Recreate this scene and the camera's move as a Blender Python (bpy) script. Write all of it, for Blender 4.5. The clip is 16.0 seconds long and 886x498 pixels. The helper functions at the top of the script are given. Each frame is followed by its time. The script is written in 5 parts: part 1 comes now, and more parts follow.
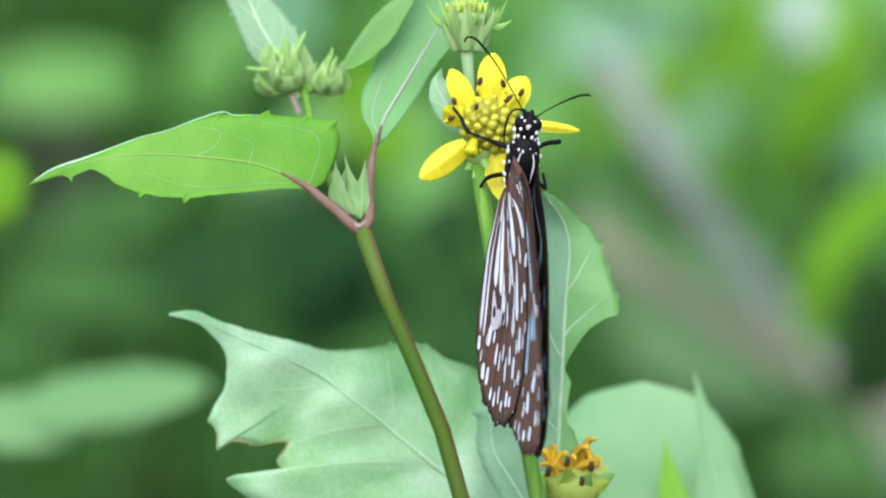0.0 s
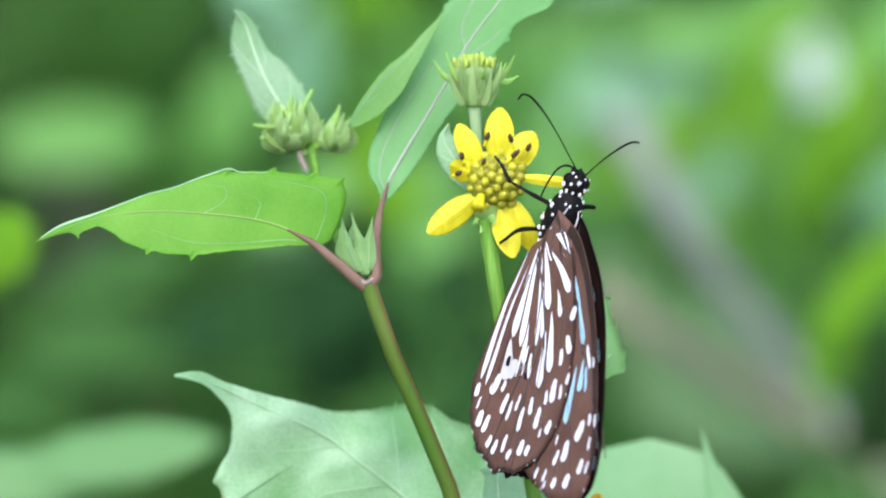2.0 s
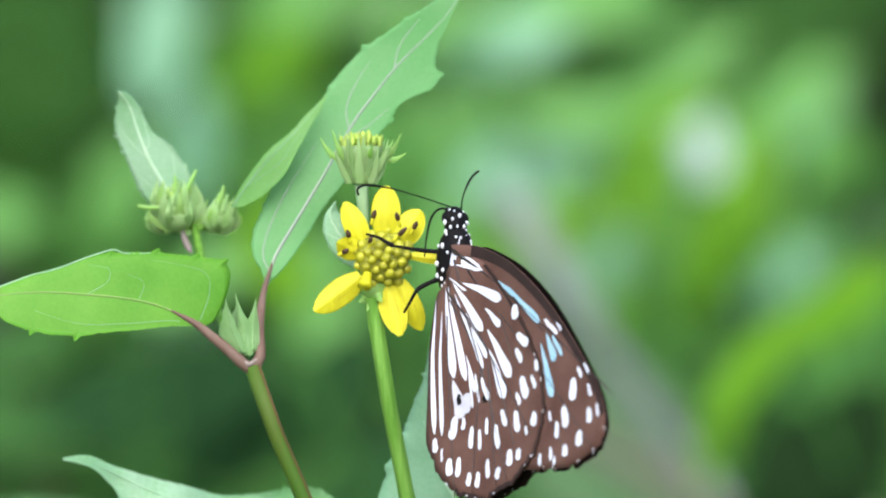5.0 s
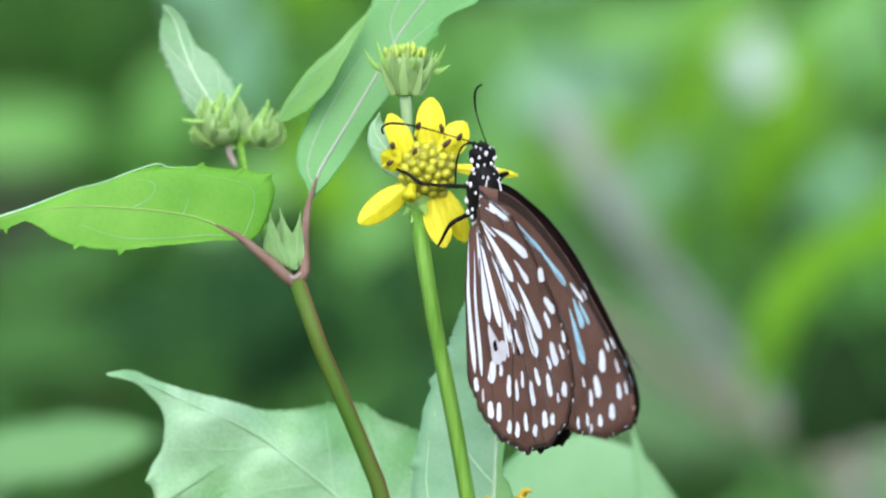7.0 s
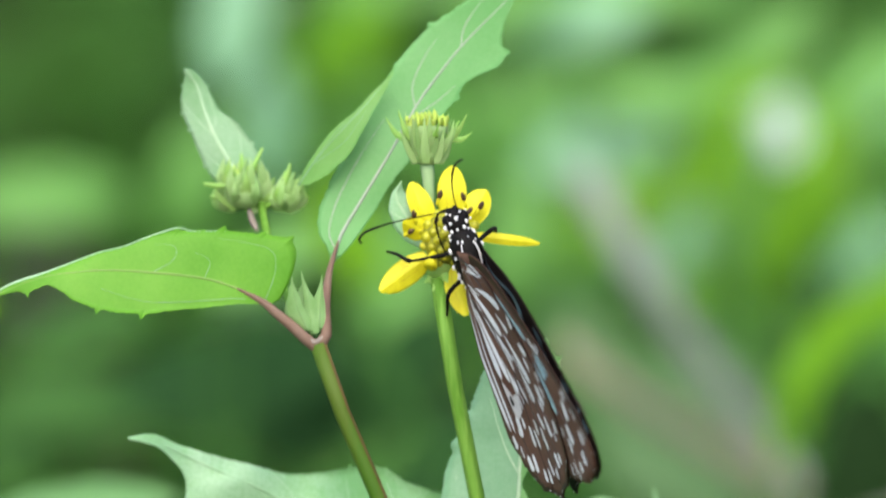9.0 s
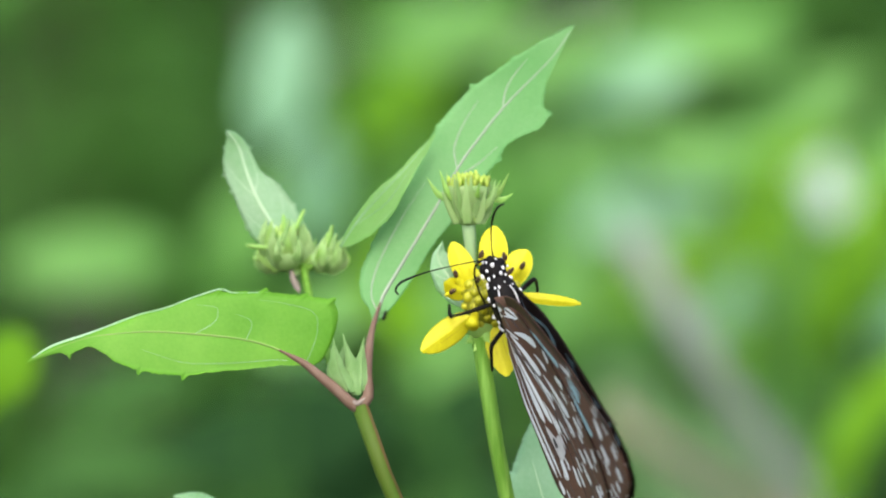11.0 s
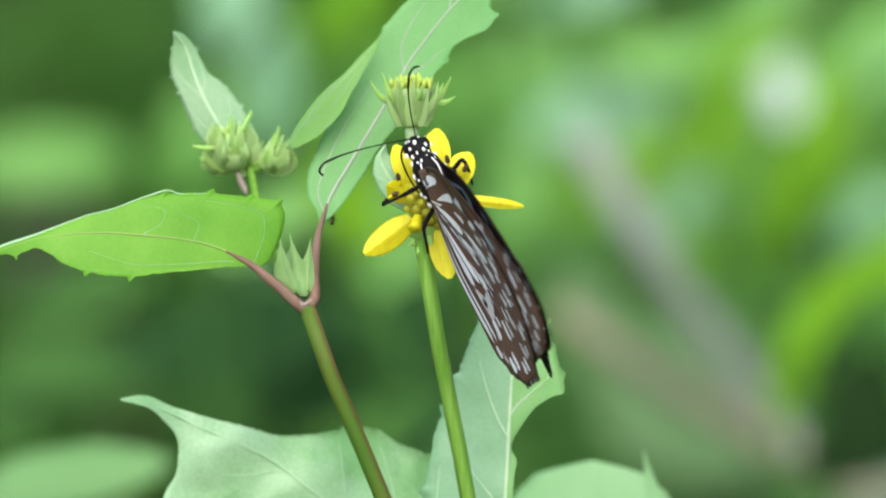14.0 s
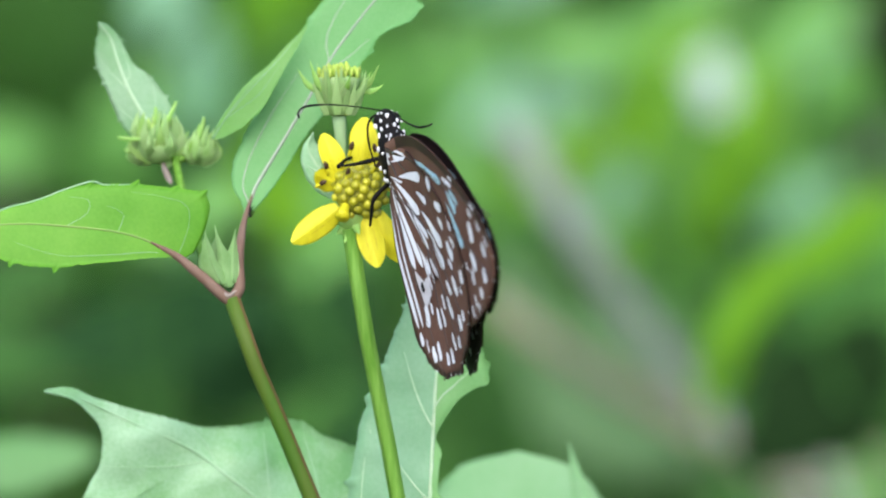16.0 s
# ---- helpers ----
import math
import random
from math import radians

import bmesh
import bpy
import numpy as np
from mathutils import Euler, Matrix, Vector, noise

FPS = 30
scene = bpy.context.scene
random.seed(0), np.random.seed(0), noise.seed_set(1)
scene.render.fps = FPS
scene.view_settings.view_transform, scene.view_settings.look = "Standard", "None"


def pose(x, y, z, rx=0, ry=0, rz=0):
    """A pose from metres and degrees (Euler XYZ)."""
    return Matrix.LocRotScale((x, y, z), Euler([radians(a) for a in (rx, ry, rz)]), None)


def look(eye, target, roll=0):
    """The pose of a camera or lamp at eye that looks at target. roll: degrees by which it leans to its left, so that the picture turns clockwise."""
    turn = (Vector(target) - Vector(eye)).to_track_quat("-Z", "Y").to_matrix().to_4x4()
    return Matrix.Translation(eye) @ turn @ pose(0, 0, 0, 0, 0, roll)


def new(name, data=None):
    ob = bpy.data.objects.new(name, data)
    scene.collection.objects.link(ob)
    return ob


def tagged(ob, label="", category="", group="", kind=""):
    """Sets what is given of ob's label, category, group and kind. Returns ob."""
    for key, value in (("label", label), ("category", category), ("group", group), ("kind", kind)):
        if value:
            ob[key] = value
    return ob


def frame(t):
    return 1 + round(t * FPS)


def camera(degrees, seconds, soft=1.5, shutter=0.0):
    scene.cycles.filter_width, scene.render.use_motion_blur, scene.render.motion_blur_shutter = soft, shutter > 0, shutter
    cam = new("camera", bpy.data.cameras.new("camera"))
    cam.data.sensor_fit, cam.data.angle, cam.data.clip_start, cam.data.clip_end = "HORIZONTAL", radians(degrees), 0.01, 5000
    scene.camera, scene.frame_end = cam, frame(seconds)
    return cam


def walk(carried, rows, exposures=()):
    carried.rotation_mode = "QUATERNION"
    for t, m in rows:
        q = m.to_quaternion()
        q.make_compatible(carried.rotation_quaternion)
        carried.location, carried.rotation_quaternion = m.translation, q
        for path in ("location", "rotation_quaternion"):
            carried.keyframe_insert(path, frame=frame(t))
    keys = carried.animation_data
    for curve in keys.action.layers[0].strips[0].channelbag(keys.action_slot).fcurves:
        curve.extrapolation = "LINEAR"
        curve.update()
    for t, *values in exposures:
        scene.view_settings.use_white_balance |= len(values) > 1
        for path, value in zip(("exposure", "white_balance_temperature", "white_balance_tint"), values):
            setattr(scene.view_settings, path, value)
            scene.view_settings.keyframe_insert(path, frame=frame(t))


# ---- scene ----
cam = camera(4.986, 16.0, soft=2.1, shutter=0.5)
cam.data.dof.use_dof = True
cam.data.dof.focus_distance = 1.61
cam.data.dof.aperture_fstop = 16.5

T = 0.00009     # the plan's unit: 0.09 mm; plans are drawn from the fork of the main stem
H = 1.0         # height of that fork above the ground
DIST = 18000    # from the lens to the fork


def P(x, z, y=0.0):
    return Vector((x * T, y * T, H + z * T))


def eye_x(t):
    return T * (-80 + 10.5 * t)


# aim of the camera: seconds, then across and up from the fork
AIM = [(0, 145, -41), (0.5, 151, -6), (1, 141, 26), (1.5, 118, 42), (2, 133, 60), (2.5, 173, 98),
       (3, 217, 131), (3.5, 272, 159), (4, 324, 195), (4.2, 332, 207), (6.3, 324, 137), (6.5, 301, 112),
       (7, 260, 51), (7.5, 242, 21), (8, 222, 22), (8.5, 213, 77), (9, 222, 164), (9.2, 229, 198),
       (11.3, 129, 273), (11.5, 122, 248), (12, 168, 204), (12.5, 217, 186), (13, 242, 174), (13.5, 242, 138),
       (14, 242, 98), (14.5, 280, 77), (15, 321, 69), (15.5, 350, 69), (16, 375, 82)]
walk(cam, [(t, look((eye_x(t), -DIST * T, H), P(a, b))) for t, a, b in AIM],
     [(0, 0.88, 6020, 14), (2, 0.88, 6020, 14), (3, 0.89, 6050, 12.5), (4, 0.87, 6100, 11.5), (7, 0.85, 6050, 11.5), (7.5, 0.85, 6250, 11), (8.5, 0.88, 6550, 10), (9, 0.88, 6580, 10), (13.5, 0.88, 6620, 10.5), (15, 0.87, 6500, 10), (16, 0.86, 6200, 12)])

# ---- daylight: bright overcast ----
world = bpy.data.worlds.new("world")
scene.world = world
world.use_nodes = True
sky = world.node_tree.nodes.new("ShaderNodeTexSky")
sky.sky_type, sky.sun_disc = "NISHITA", False
sky.sun_elevation, sky.sun_rotation = radians(43), radians(190)
sky.air_density, sky.dust_density = 1.0, 3.0
back = world.node_tree.nodes["Background"]
back.inputs["Strength"].default_value = 0.205
world.node_tree.links.new(sky.outputs[0], back.inputs["Color"])
sun = new("sun", bpy.data.lights.new("sun", "SUN"))
sun.data.energy, sun.data.angle, sun.data.color = 1.4, radians(85), (1.0, 0.99, 0.96)
sun.matrix_world = look((-0.45, -2.7, 2.6), (0, 0, 0))

# ---- materials ----
def material(name, colors, rough=0.5, scale=400.0, detail=5.0, spread=0.5, island=0.0, piece=0.0, through_light=0.0,
             bump=0.2, bump_scale=2500.0, metal=0.0, sheen=0.0, spec=0.5, stretch=(1, 1, 1)):
    """A surface of two mixed colours with grain at two sizes; through_light: the share of light that shines through."""
    m = bpy.data.materials.new(name)
    m.use_nodes = True
    nt = m.node_tree
    nodes, link = nt.nodes, nt.links.new
    bsdf, out = nodes["Principled BSDF"], nodes["Material Output"]
    coord = nodes.new("ShaderNodeTexCoord")
    mapping = nodes.new("ShaderNodeMapping")
    mapping.inputs["Scale"].default_value = stretch
    link(coord.outputs["Object"], mapping.inputs["Vector"])
    big, fine = nodes.new("ShaderNodeTexNoise"), nodes.new("ShaderNodeTexNoise")
    big.inputs["Scale"].default_value, big.inputs["Detail"].default_value = scale, detail
    fine.inputs["Scale"].default_value, fine.inputs["Detail"].default_value = bump_scale, 3.0
    link(mapping.outputs[0], big.inputs["Vector"])
    link(mapping.outputs[0], fine.inputs["Vector"])
    add = nodes.new("ShaderNodeMath")
    add.operation = "MULTIPLY_ADD"
    add.inputs[1].default_value = 0.35
    link(fine.outputs["Fac"], add.inputs[0])
    link(big.outputs["Fac"], add.inputs[2])
    ramp = nodes.new("ShaderNodeMapRange")
    ramp.inputs["From Min"].default_value, ramp.inputs["From Max"].default_value = 0.68 - spread * 0.5, 0.68 + spread * 0.5
    link(add.outputs[0], ramp.inputs["Value"])
    mix = nodes.new("ShaderNodeMix")
    mix.data_type = "RGBA"
    mix.inputs["A"].default_value, mix.inputs["B"].default_value = (*colors[0], 1), (*colors[1], 1)
    link(ramp.outputs[0], mix.inputs["Factor"])
    color = mix.outputs["Result"]
    if island or piece:
        hsv = nodes.new("ShaderNodeHueSaturation")
        value = nodes.new("ShaderNodeMapRange")
        amount = island or piece
        value.inputs["To Min"].default_value, value.inputs["To Max"].default_value = 1 - amount, 1 + amount
        if island:
            src = nodes.new("ShaderNodeNewGeometry").outputs["Random Per Island"]
        else:
            src = nodes.new("ShaderNodeObjectInfo").outputs["Random"]
        link(src, value.inputs["Value"])
        link(value.outputs[0], hsv.inputs["Value"])
        link(color, hsv.inputs["Color"])
        color = hsv.outputs[0]
    link(color, bsdf.inputs["Base Color"])
    bsdf.inputs["Roughness"].default_value, bsdf.inputs["Metallic"].default_value = rough, metal
    bsdf.inputs["Sheen Weight"].default_value = sheen
    bsdf.inputs["Specular IOR Level"].default_value = spec
    if bump:
        b = nodes.new("ShaderNodeBump")
        b.inputs["Strength"].default_value, b.inputs["Distance"].default_value = bump, 0.0002
        link(add.outputs[0], b.inputs["Height"])
        link(b.outputs[0], bsdf.inputs["Normal"])
    if through_light:
        tr, both = nodes.new("ShaderNodeBsdfTranslucent"), nodes.new("ShaderNodeMixShader")
        link(color, tr.inputs["Color"])
        both.inputs[0].default_value = through_light
        link(bsdf.outputs[0], both.inputs[1])
        link(tr.outputs[0], both.inputs[2])
        link(both.outputs[0], out.inputs["Surface"])
    return m


LEAF = material("leaf lime", ((0.10, 0.325, 0.016), (0.17, 0.425, 0.042)), 0.5, 110, spec=0.3, through_light=0.42, bump=0.35, bump_scale=1800)
# The lighter tone also carries whitish sky sheen, mixed into the colour.
LEAF_PALE = material("pale leaf underside with sky sheen", ((0.19, 0.44, 0.16), (0.42, 0.65, 0.44)), 0.42, 60, spread=0.4, through_light=0.35, bump=0.35, bump_scale=1800)
LEAF_BLUISH = material("leaf bluish green", ((0.18, 0.41, 0.20), (0.30, 0.53, 0.34)), 0.42, 70, through_light=0.32, bump=0.35, bump_scale=1800)
# Greener copy: one leaf half as its angle to the light shows it.
LEAF_LIT_HALF = material("leaf half greened by light angle", ((0.18, 0.44, 0.13), (0.26, 0.53, 0.21)), 0.42, 70, through_light=0.35, bump=0.35, bump_scale=1800)
LEAF_YOUNG = material("leaf young", ((0.175, 0.38, 0.165), (0.34, 0.52, 0.335)), 0.5, 110, through_light=0.35, bump=0.3, bump_scale=2000)
LEAF_TALL = material("leaf mid green", ((0.105, 0.33, 0.088), (0.175, 0.405, 0.15)), 0.5, 80, spec=0.3, through_light=0.35, bump=0.35, bump_scale=1800)
LEAF_SOFT = material("leaf soft green", ((0.20, 0.43, 0.175), (0.29, 0.51, 0.27)), 0.55, 60, spec=0.3, through_light=0.4, bump=0.3, bump_scale=1800)
LEAF_LIGHT = material("leaf light lime", ((0.125, 0.34, 0.06), (0.18, 0.405, 0.105)), 0.5, 110, through_light=0.4, bump=0.3, bump_scale=1800)
VEIN = material("leaf vein", ((0.42, 0.62, 0.38), (0.52, 0.68, 0.48)), 0.5, 500, through_light=0.2)
VEIN_SOFT = material("faint leaf vein", ((0.31, 0.55, 0.30), (0.42, 0.63, 0.41)), 0.5, 300, through_light=0.3)
BITTEN = material("dry bitten rim", ((0.22, 0.26, 0.07), (0.30, 0.24, 0.10)), 0.7, 300, bump=0.5)
LEAF_TIP = material("leaf bright lime", ((0.19, 0.47, 0.03), (0.27, 0.55, 0.07)), 0.5, 110, spec=0.3, through_light=0.42, bump=0.3, bump_scale=1800)
VEIN_GREY = material("greyish rib", ((0.32, 0.40, 0.31), (0.40, 0.46, 0.38)), 0.55, 500, spec=0.2, through_light=0.25)
VEIN_RED = material("reddish vein", ((0.17, 0.36, 0.06), (0.22, 0.31, 0.08)), 0.5, 500, through_light=0.2)
STEM = material("stem green and red", ((0.036, 0.10, 0.006), (0.058, 0.10, 0.010)), 0.6, 160, spec=0.2, spread=0.35, stretch=(1, 1, 0.15), bump=0.4)
NODE = material("pale node", ((0.15, 0.12, 0.10), (0.23, 0.195, 0.17)), 0.6, 400, bump=0.4)
STEM_RED = material("petiole red", ((0.115, 0.066, 0.045), (0.17, 0.115, 0.088)), 0.6, 300, spec=0.2, stretch=(1, 1, 0.3))
STEM_FLUSH = material("stem red flush", ((0.074, 0.062, 0.015), (0.115, 0.068, 0.026)), 0.6, 300, spec=0.2, stretch=(1, 1, 0.2), bump=0.4)
STALK = material("stalk green", ((0.075, 0.205, 0.014), (0.155, 0.32, 0.05)), 0.6, 1500, spec=0.2, spread=0.4, stretch=(1, 1, 0.02), bump=0.5, bump_scale=4000, through_light=0.1)
BRACT = material("bract green", ((0.29, 0.55, 0.11), (0.43, 0.66, 0.21)), 0.55, 350, through_light=0.5, piece=0.15, bump=0.5)
BUD_YELLOW = material("bract yellow green", ((0.40, 0.56, 0.07), (0.54, 0.66, 0.15)), 0.55, 350, through_light=0.45, piece=0.15, bump=0.4)
BUD_PALE = material("bud pale green", ((0.36, 0.59, 0.20), (0.46, 0.66, 0.30)), 0.55, 350, through_light=0.5, piece=0.12, bump=0.3)
BUD_SOFT = material("bract soft green", ((0.24, 0.45, 0.13), (0.33, 0.53, 0.20)), 0.55, 350, through_light=0.45, piece=0.1, bump=0.5)
FORK_BRACT = material("pale bract", ((0.16, 0.32, 0.10), (0.235, 0.405, 0.16)), 0.55, 350, through_light=0.3, piece=0.15, bump=0.5)
STALK_PALE = material("stalk pale green", ((0.22, 0.38, 0.16), (0.31, 0.46, 0.24)), 0.6, 800, spec=0.2, stretch=(1, 1, 0.05), bump=0.4, through_light=0.15)
CUP = material("bud cup cream green", ((0.31, 0.51, 0.17), (0.42, 0.60, 0.27)), 0.6, 300, through_light=0.5, piece=0.12, bump=0.3, stretch=(1, 1, 0.2))
FLORET_GREEN = material("unopened floret", ((0.30, 0.51, 0.08), (0.46, 0.64, 0.19)), 0.5, 500, through_light=0.2, piece=0.2)
PETAL = material("petal yellow", ((0.62, 0.585, 0.005), (0.74, 0.71, 0.013)), 0.6, 900, spread=0.4, stretch=(1, 1, 0.3), through_light=0.3, bump=0.4, piece=0.06)
DISC = material("floret yellow", ((0.31, 0.33, 0.008), (0.45, 0.44, 0.02)), 0.45, 600, through_light=0.15, piece=0.25, bump=0.4)
ORANGE = material("withered orange", ((0.72, 0.40, 0.012), (0.86, 0.66, 0.05)), 0.6, 400, through_light=0.25, piece=0.25, bump=0.6)
CREASE = material("petal crease", ((0.42, 0.33, 0.005), (0.52, 0.42, 0.01)), 0.5, 500, through_light=0.2, bump=0.2)
DISC_BASE = material("disc olive", ((0.13, 0.15, 0.005), (0.24, 0.24, 0.01)), 0.6, 900, bump=0.5)
ANTHER = material("anther dark brown", ((0.035, 0.018, 0.006), (0.07, 0.03, 0.01)), 0.6, 900, bump=0.5)
WING_UP = material("wing upper black brown", ((0.009, 0.005, 0.0042), (0.018, 0.0095, 0.008)), 0.65, 180, bump=0.12, bump_scale=5000, spec=0.08)
WING_UNDER = material("wing underside brown", ((0.074, 0.037, 0.027), (0.132, 0.075, 0.057)), 0.65, 130, bump=0.12, bump_scale=5000, spec=0.08)
WING_DARK = material("wing dark leading edge", ((0.017, 0.0105, 0.009), (0.034, 0.021, 0.018)), 0.6, 150, bump=0.12, bump_scale=5000, spec=0.12)
SPOT_UP = material("spots pale blue", ((0.19, 0.38, 0.48), (0.30, 0.51, 0.61)), 0.5, 200, through_light=0.2, bump=0.08, bump_scale=5000)
SPOT_UNDER = material("spots bluish white", ((0.56, 0.60, 0.67), (0.74, 0.77, 0.83)), 0.6, 200, bump=0.08, bump_scale=5000, spec=0.2)
SPOT_WHITISH = material("spots whitish", ((0.33, 0.40, 0.41), (0.47, 0.54, 0.55)), 0.5, 200, through_light=0.2, bump=0.08, bump_scale=5000)
SPOT_BLUE = material("spots light blue", ((0.27, 0.51, 0.64), (0.44, 0.66, 0.78)), 0.5, 200, through_light=0.15, bump=0.08, bump_scale=5000)
WING_VEIN = material("wing vein", ((0.02, 0.011, 0.009), (0.04, 0.022, 0.016)), 0.5, 300, bump=0.2)
POUCH = material("scent pouch", ((0.40, 0.40, 0.43), (0.52, 0.52, 0.56)), 0.6, 500, bump=0.4)
CHITIN = material("body black", ((0.0028, 0.0026, 0.0027), (0.007, 0.006, 0.006)), 0.6, 600, bump=0.6, bump_scale=4000, spec=0.1)
ABDOMEN = material("abdomen brown", ((0.008, 0.005, 0.0045), (0.018, 0.011, 0.009)), 0.65, 500, bump=0.5, bump_scale=4000, spec=0.1)
WHITE = material("body dots white", ((0.56, 0.57, 0.60), (0.68, 0.69, 0.71)), 0.6, 900, bump=0.2)
FAR_LEAF = material("shrub leaves", ((0.044, 0.148, 0.024), (0.090, 0.24, 0.040)), 0.65, 9, spec=0.25, island=0.45, through_light=0.3, bump=0)
# Darker copy of the shrub leaves, with deep shade put into the colour.
FAR_DARK = material("leaves darkened as deep shade", ((0.017, 0.064, 0.010), (0.034, 0.110, 0.018)), 0.65, 9, spec=0.15, island=0.4, through_light=0.2, bump=0)
# Still darker green: shade low in the shrub is put into the colour.
FAR_DEEP = material("leaves darkened as low shade", ((0.0095, 0.037, 0.0105), (0.020, 0.062, 0.0165)), 0.75, 9, spec=0.06, island=0.4, through_light=0.2, bump=0)
FAR_LIME = material("lime leaves", ((0.088, 0.25, 0.007), (0.14, 0.32, 0.014)), 0.7, 12, spec=0.12, island=0.2, through_light=0.4, bump=0)
FAR_PALE = material("pale glossy leaves", ((0.14, 0.34, 0.17), (0.21, 0.41, 0.25)), 0.45, 12, spec=0.3, island=0.15, through_light=0.25, bump=0)
FAR_MID = material("fresh green leaves", ((0.070, 0.222, 0.030), (0.12, 0.305, 0.062)), 0.5, 12, spec=0.3, island=0.2, through_light=0.3, bump=0)
FAR_SOFT = material("soft green leaves", ((0.078, 0.22, 0.058), (0.122, 0.275, 0.095)), 0.5, 12, spec=0.3, island=0.1, through_light=0.3, bump=0)
# Near-black base colour stands in for the deep shade between leaves.
FAR_SHADE = material("leaves coloured as deep shade", ((0.006, 0.018, 0.004), (0.010, 0.028, 0.007)), 0.8, 12, spec=0.05, island=0.2, through_light=0.1, bump=0)
# Skylight on the leaf is put into this whitish colour.
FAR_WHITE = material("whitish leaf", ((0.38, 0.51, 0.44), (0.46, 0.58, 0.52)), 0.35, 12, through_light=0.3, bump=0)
FAR_GREY = material("greyish dry leaves", ((0.062, 0.135, 0.048), (0.098, 0.18, 0.078)), 0.7, 12, spec=0.1, island=0.15, through_light=0.25, bump=0)
TWIG = material("dry grey twig", ((0.19, 0.22, 0.21), (0.28, 0.31, 0.31)), 0.8, 40, island=0.2, bump=0.4)
TWIG_TAN = material("dry tan twig", ((0.21, 0.195, 0.135), (0.30, 0.275, 0.20)), 0.8, 40, island=0.2, bump=0.4)
BARK = material("shrub bark", ((0.03, 0.028, 0.015), (0.06, 0.05, 0.03)), 0.8, 40, bump=0.4)
SOIL = material("ground soil and grass", ((0.03, 0.05, 0.012), (0.07, 0.065, 0.035)), 0.9, 3.0, bump=0.6, bump_scale=40)


# ---- mesh helpers ----
def mesh_of(verts, faces, mats, indices=None, smooth=True):
    me = bpy.data.meshes.new("mesh")
    me.from_pydata([tuple(v) for v in verts], [], faces)
    for m in (mats if isinstance(mats, (list, tuple)) else [mats]):
        me.materials.append(m)
    if indices is not None:
        me.polygons.foreach_set("material_index", indices)
    me.polygons.foreach_set("use_smooth", [smooth] * len(me.polygons))
    me.update()
    return me


def part(name, me, parent, label=""):
    ob = new(name, me)
    ob.parent = parent
    if label:
        ob["label"] = label
    return ob


def thing(name, label, category, group="", kind="", at=(0, 0, 0)):
    ob = new(name)
    ob.empty_display_size = 0.02
    ob.location = at
    return tagged(ob, label, category, group, kind)


def joined(pieces):
    """Several (verts, faces) as one."""
    verts, faces = [], []
    for v, f in pieces:
        n = len(verts)
        verts += [tuple(p) for p in v]
        faces += [tuple(i + n for i in q) for q in f]
    return verts, faces


def curve_through(points, n):
    """n + 1 points of a smooth line through the given ones, evenly spaced along it."""
    pts = np.array([tuple(p) for p in points], float)
    if len(pts) == 2:
        return pts[0] + (pts[1] - pts[0]) * np.linspace(0, 1, n + 1)[:, None]
    ext = np.vstack([2 * pts[0] - pts[1], pts, 2 * pts[-1] - pts[-2]])
    line = []
    for i in range(len(pts) - 1):
        a, b, c, d = ext[i:i + 4]
        for u in np.linspace(0, 1, 24, endpoint=False):
            line.append(0.5 * (2 * b + (c - a) * u + (2 * a - 5 * b + 4 * c - d) * u ** 2 + (3 * b - a - 3 * c + d) * u ** 3))
    line.append(pts[-1])
    line = np.array(line)
    far = np.concatenate([[0], np.cumsum(np.linalg.norm(np.diff(line, axis=0), axis=1))])
    even = np.linspace(0, far[-1], n + 1)
    return np.c_[[np.interp(even, far, line[:, k]) for k in range(3)]].T


def profile(values, s):
    """A smooth run through evenly spaced values, at s from 0 to 1."""
    v = np.array(values, float)
    x = np.clip(s, 0, 1) * (len(v) - 1)
    i = np.minimum(x.astype(int), len(v) - 2)
    u = x - i
    u = u * u * (3 - 2 * u) * 0.5 + u * 0.5
    return v[i] * (1 - u) + v[i + 1] * u


def tube(points, radii, n=12, sides=8, ribs=0.0):
    """A round tapering tube; ribs: depth of lengthwise grooves."""
    line = curve_through(points, n)
    r = profile(radii, np.linspace(0, 1, n + 1))
    verts, faces = [], []
    tan = np.gradient(line, axis=0)
    tan /= np.linalg.norm(tan, axis=1)[:, None] + 1e-12
    side = np.cross(tan[0], (0.31, 0.87, 0.22))
    for i in range(n + 1):
        side = side - tan[i] * np.dot(side, tan[i])
        side /= np.linalg.norm(side)
        up = np.cross(tan[i], side)
        for k in range(sides):
            a = 2 * math.pi * k / sides
            rr = r[i] * (1 - ribs * (k % 2))
            verts.append(line[i] + rr * (math.cos(a) * side + math.sin(a) * up))
    for i in range(n):
        for k in range(sides):
            k2 = (k + 1) % sides
            faces.append((i * sides + k, i * sides + k2, (i + 1) * sides + k2, (i + 1) * sides + k))
    faces.append(tuple(range(sides))[::-1])
    faces.append(tuple(n * sides + k for k in range(sides)))
    return verts, faces


def ball(center, radii, turn=None, seg=10, rings=7):
    verts, faces = [], []
    c = Vector(center)
    for i in range(rings + 1):
        a = math.pi * i / rings
        for k in range(seg):
            b = 2 * math.pi * k / seg
            v = Vector((radii[0] * math.sin(a) * math.cos(b), radii[1] * math.sin(a) * math.sin(b), radii[2] * math.cos(a)))
            verts.append(c + (turn @ v if turn else v))
    for i in range(rings):
        for k in range(seg):
            k2 = (k + 1) % seg
            faces.append((i * seg + k, (i + 1) * seg + k, (i + 1) * seg + k2, i * seg + k2))
    return verts, faces


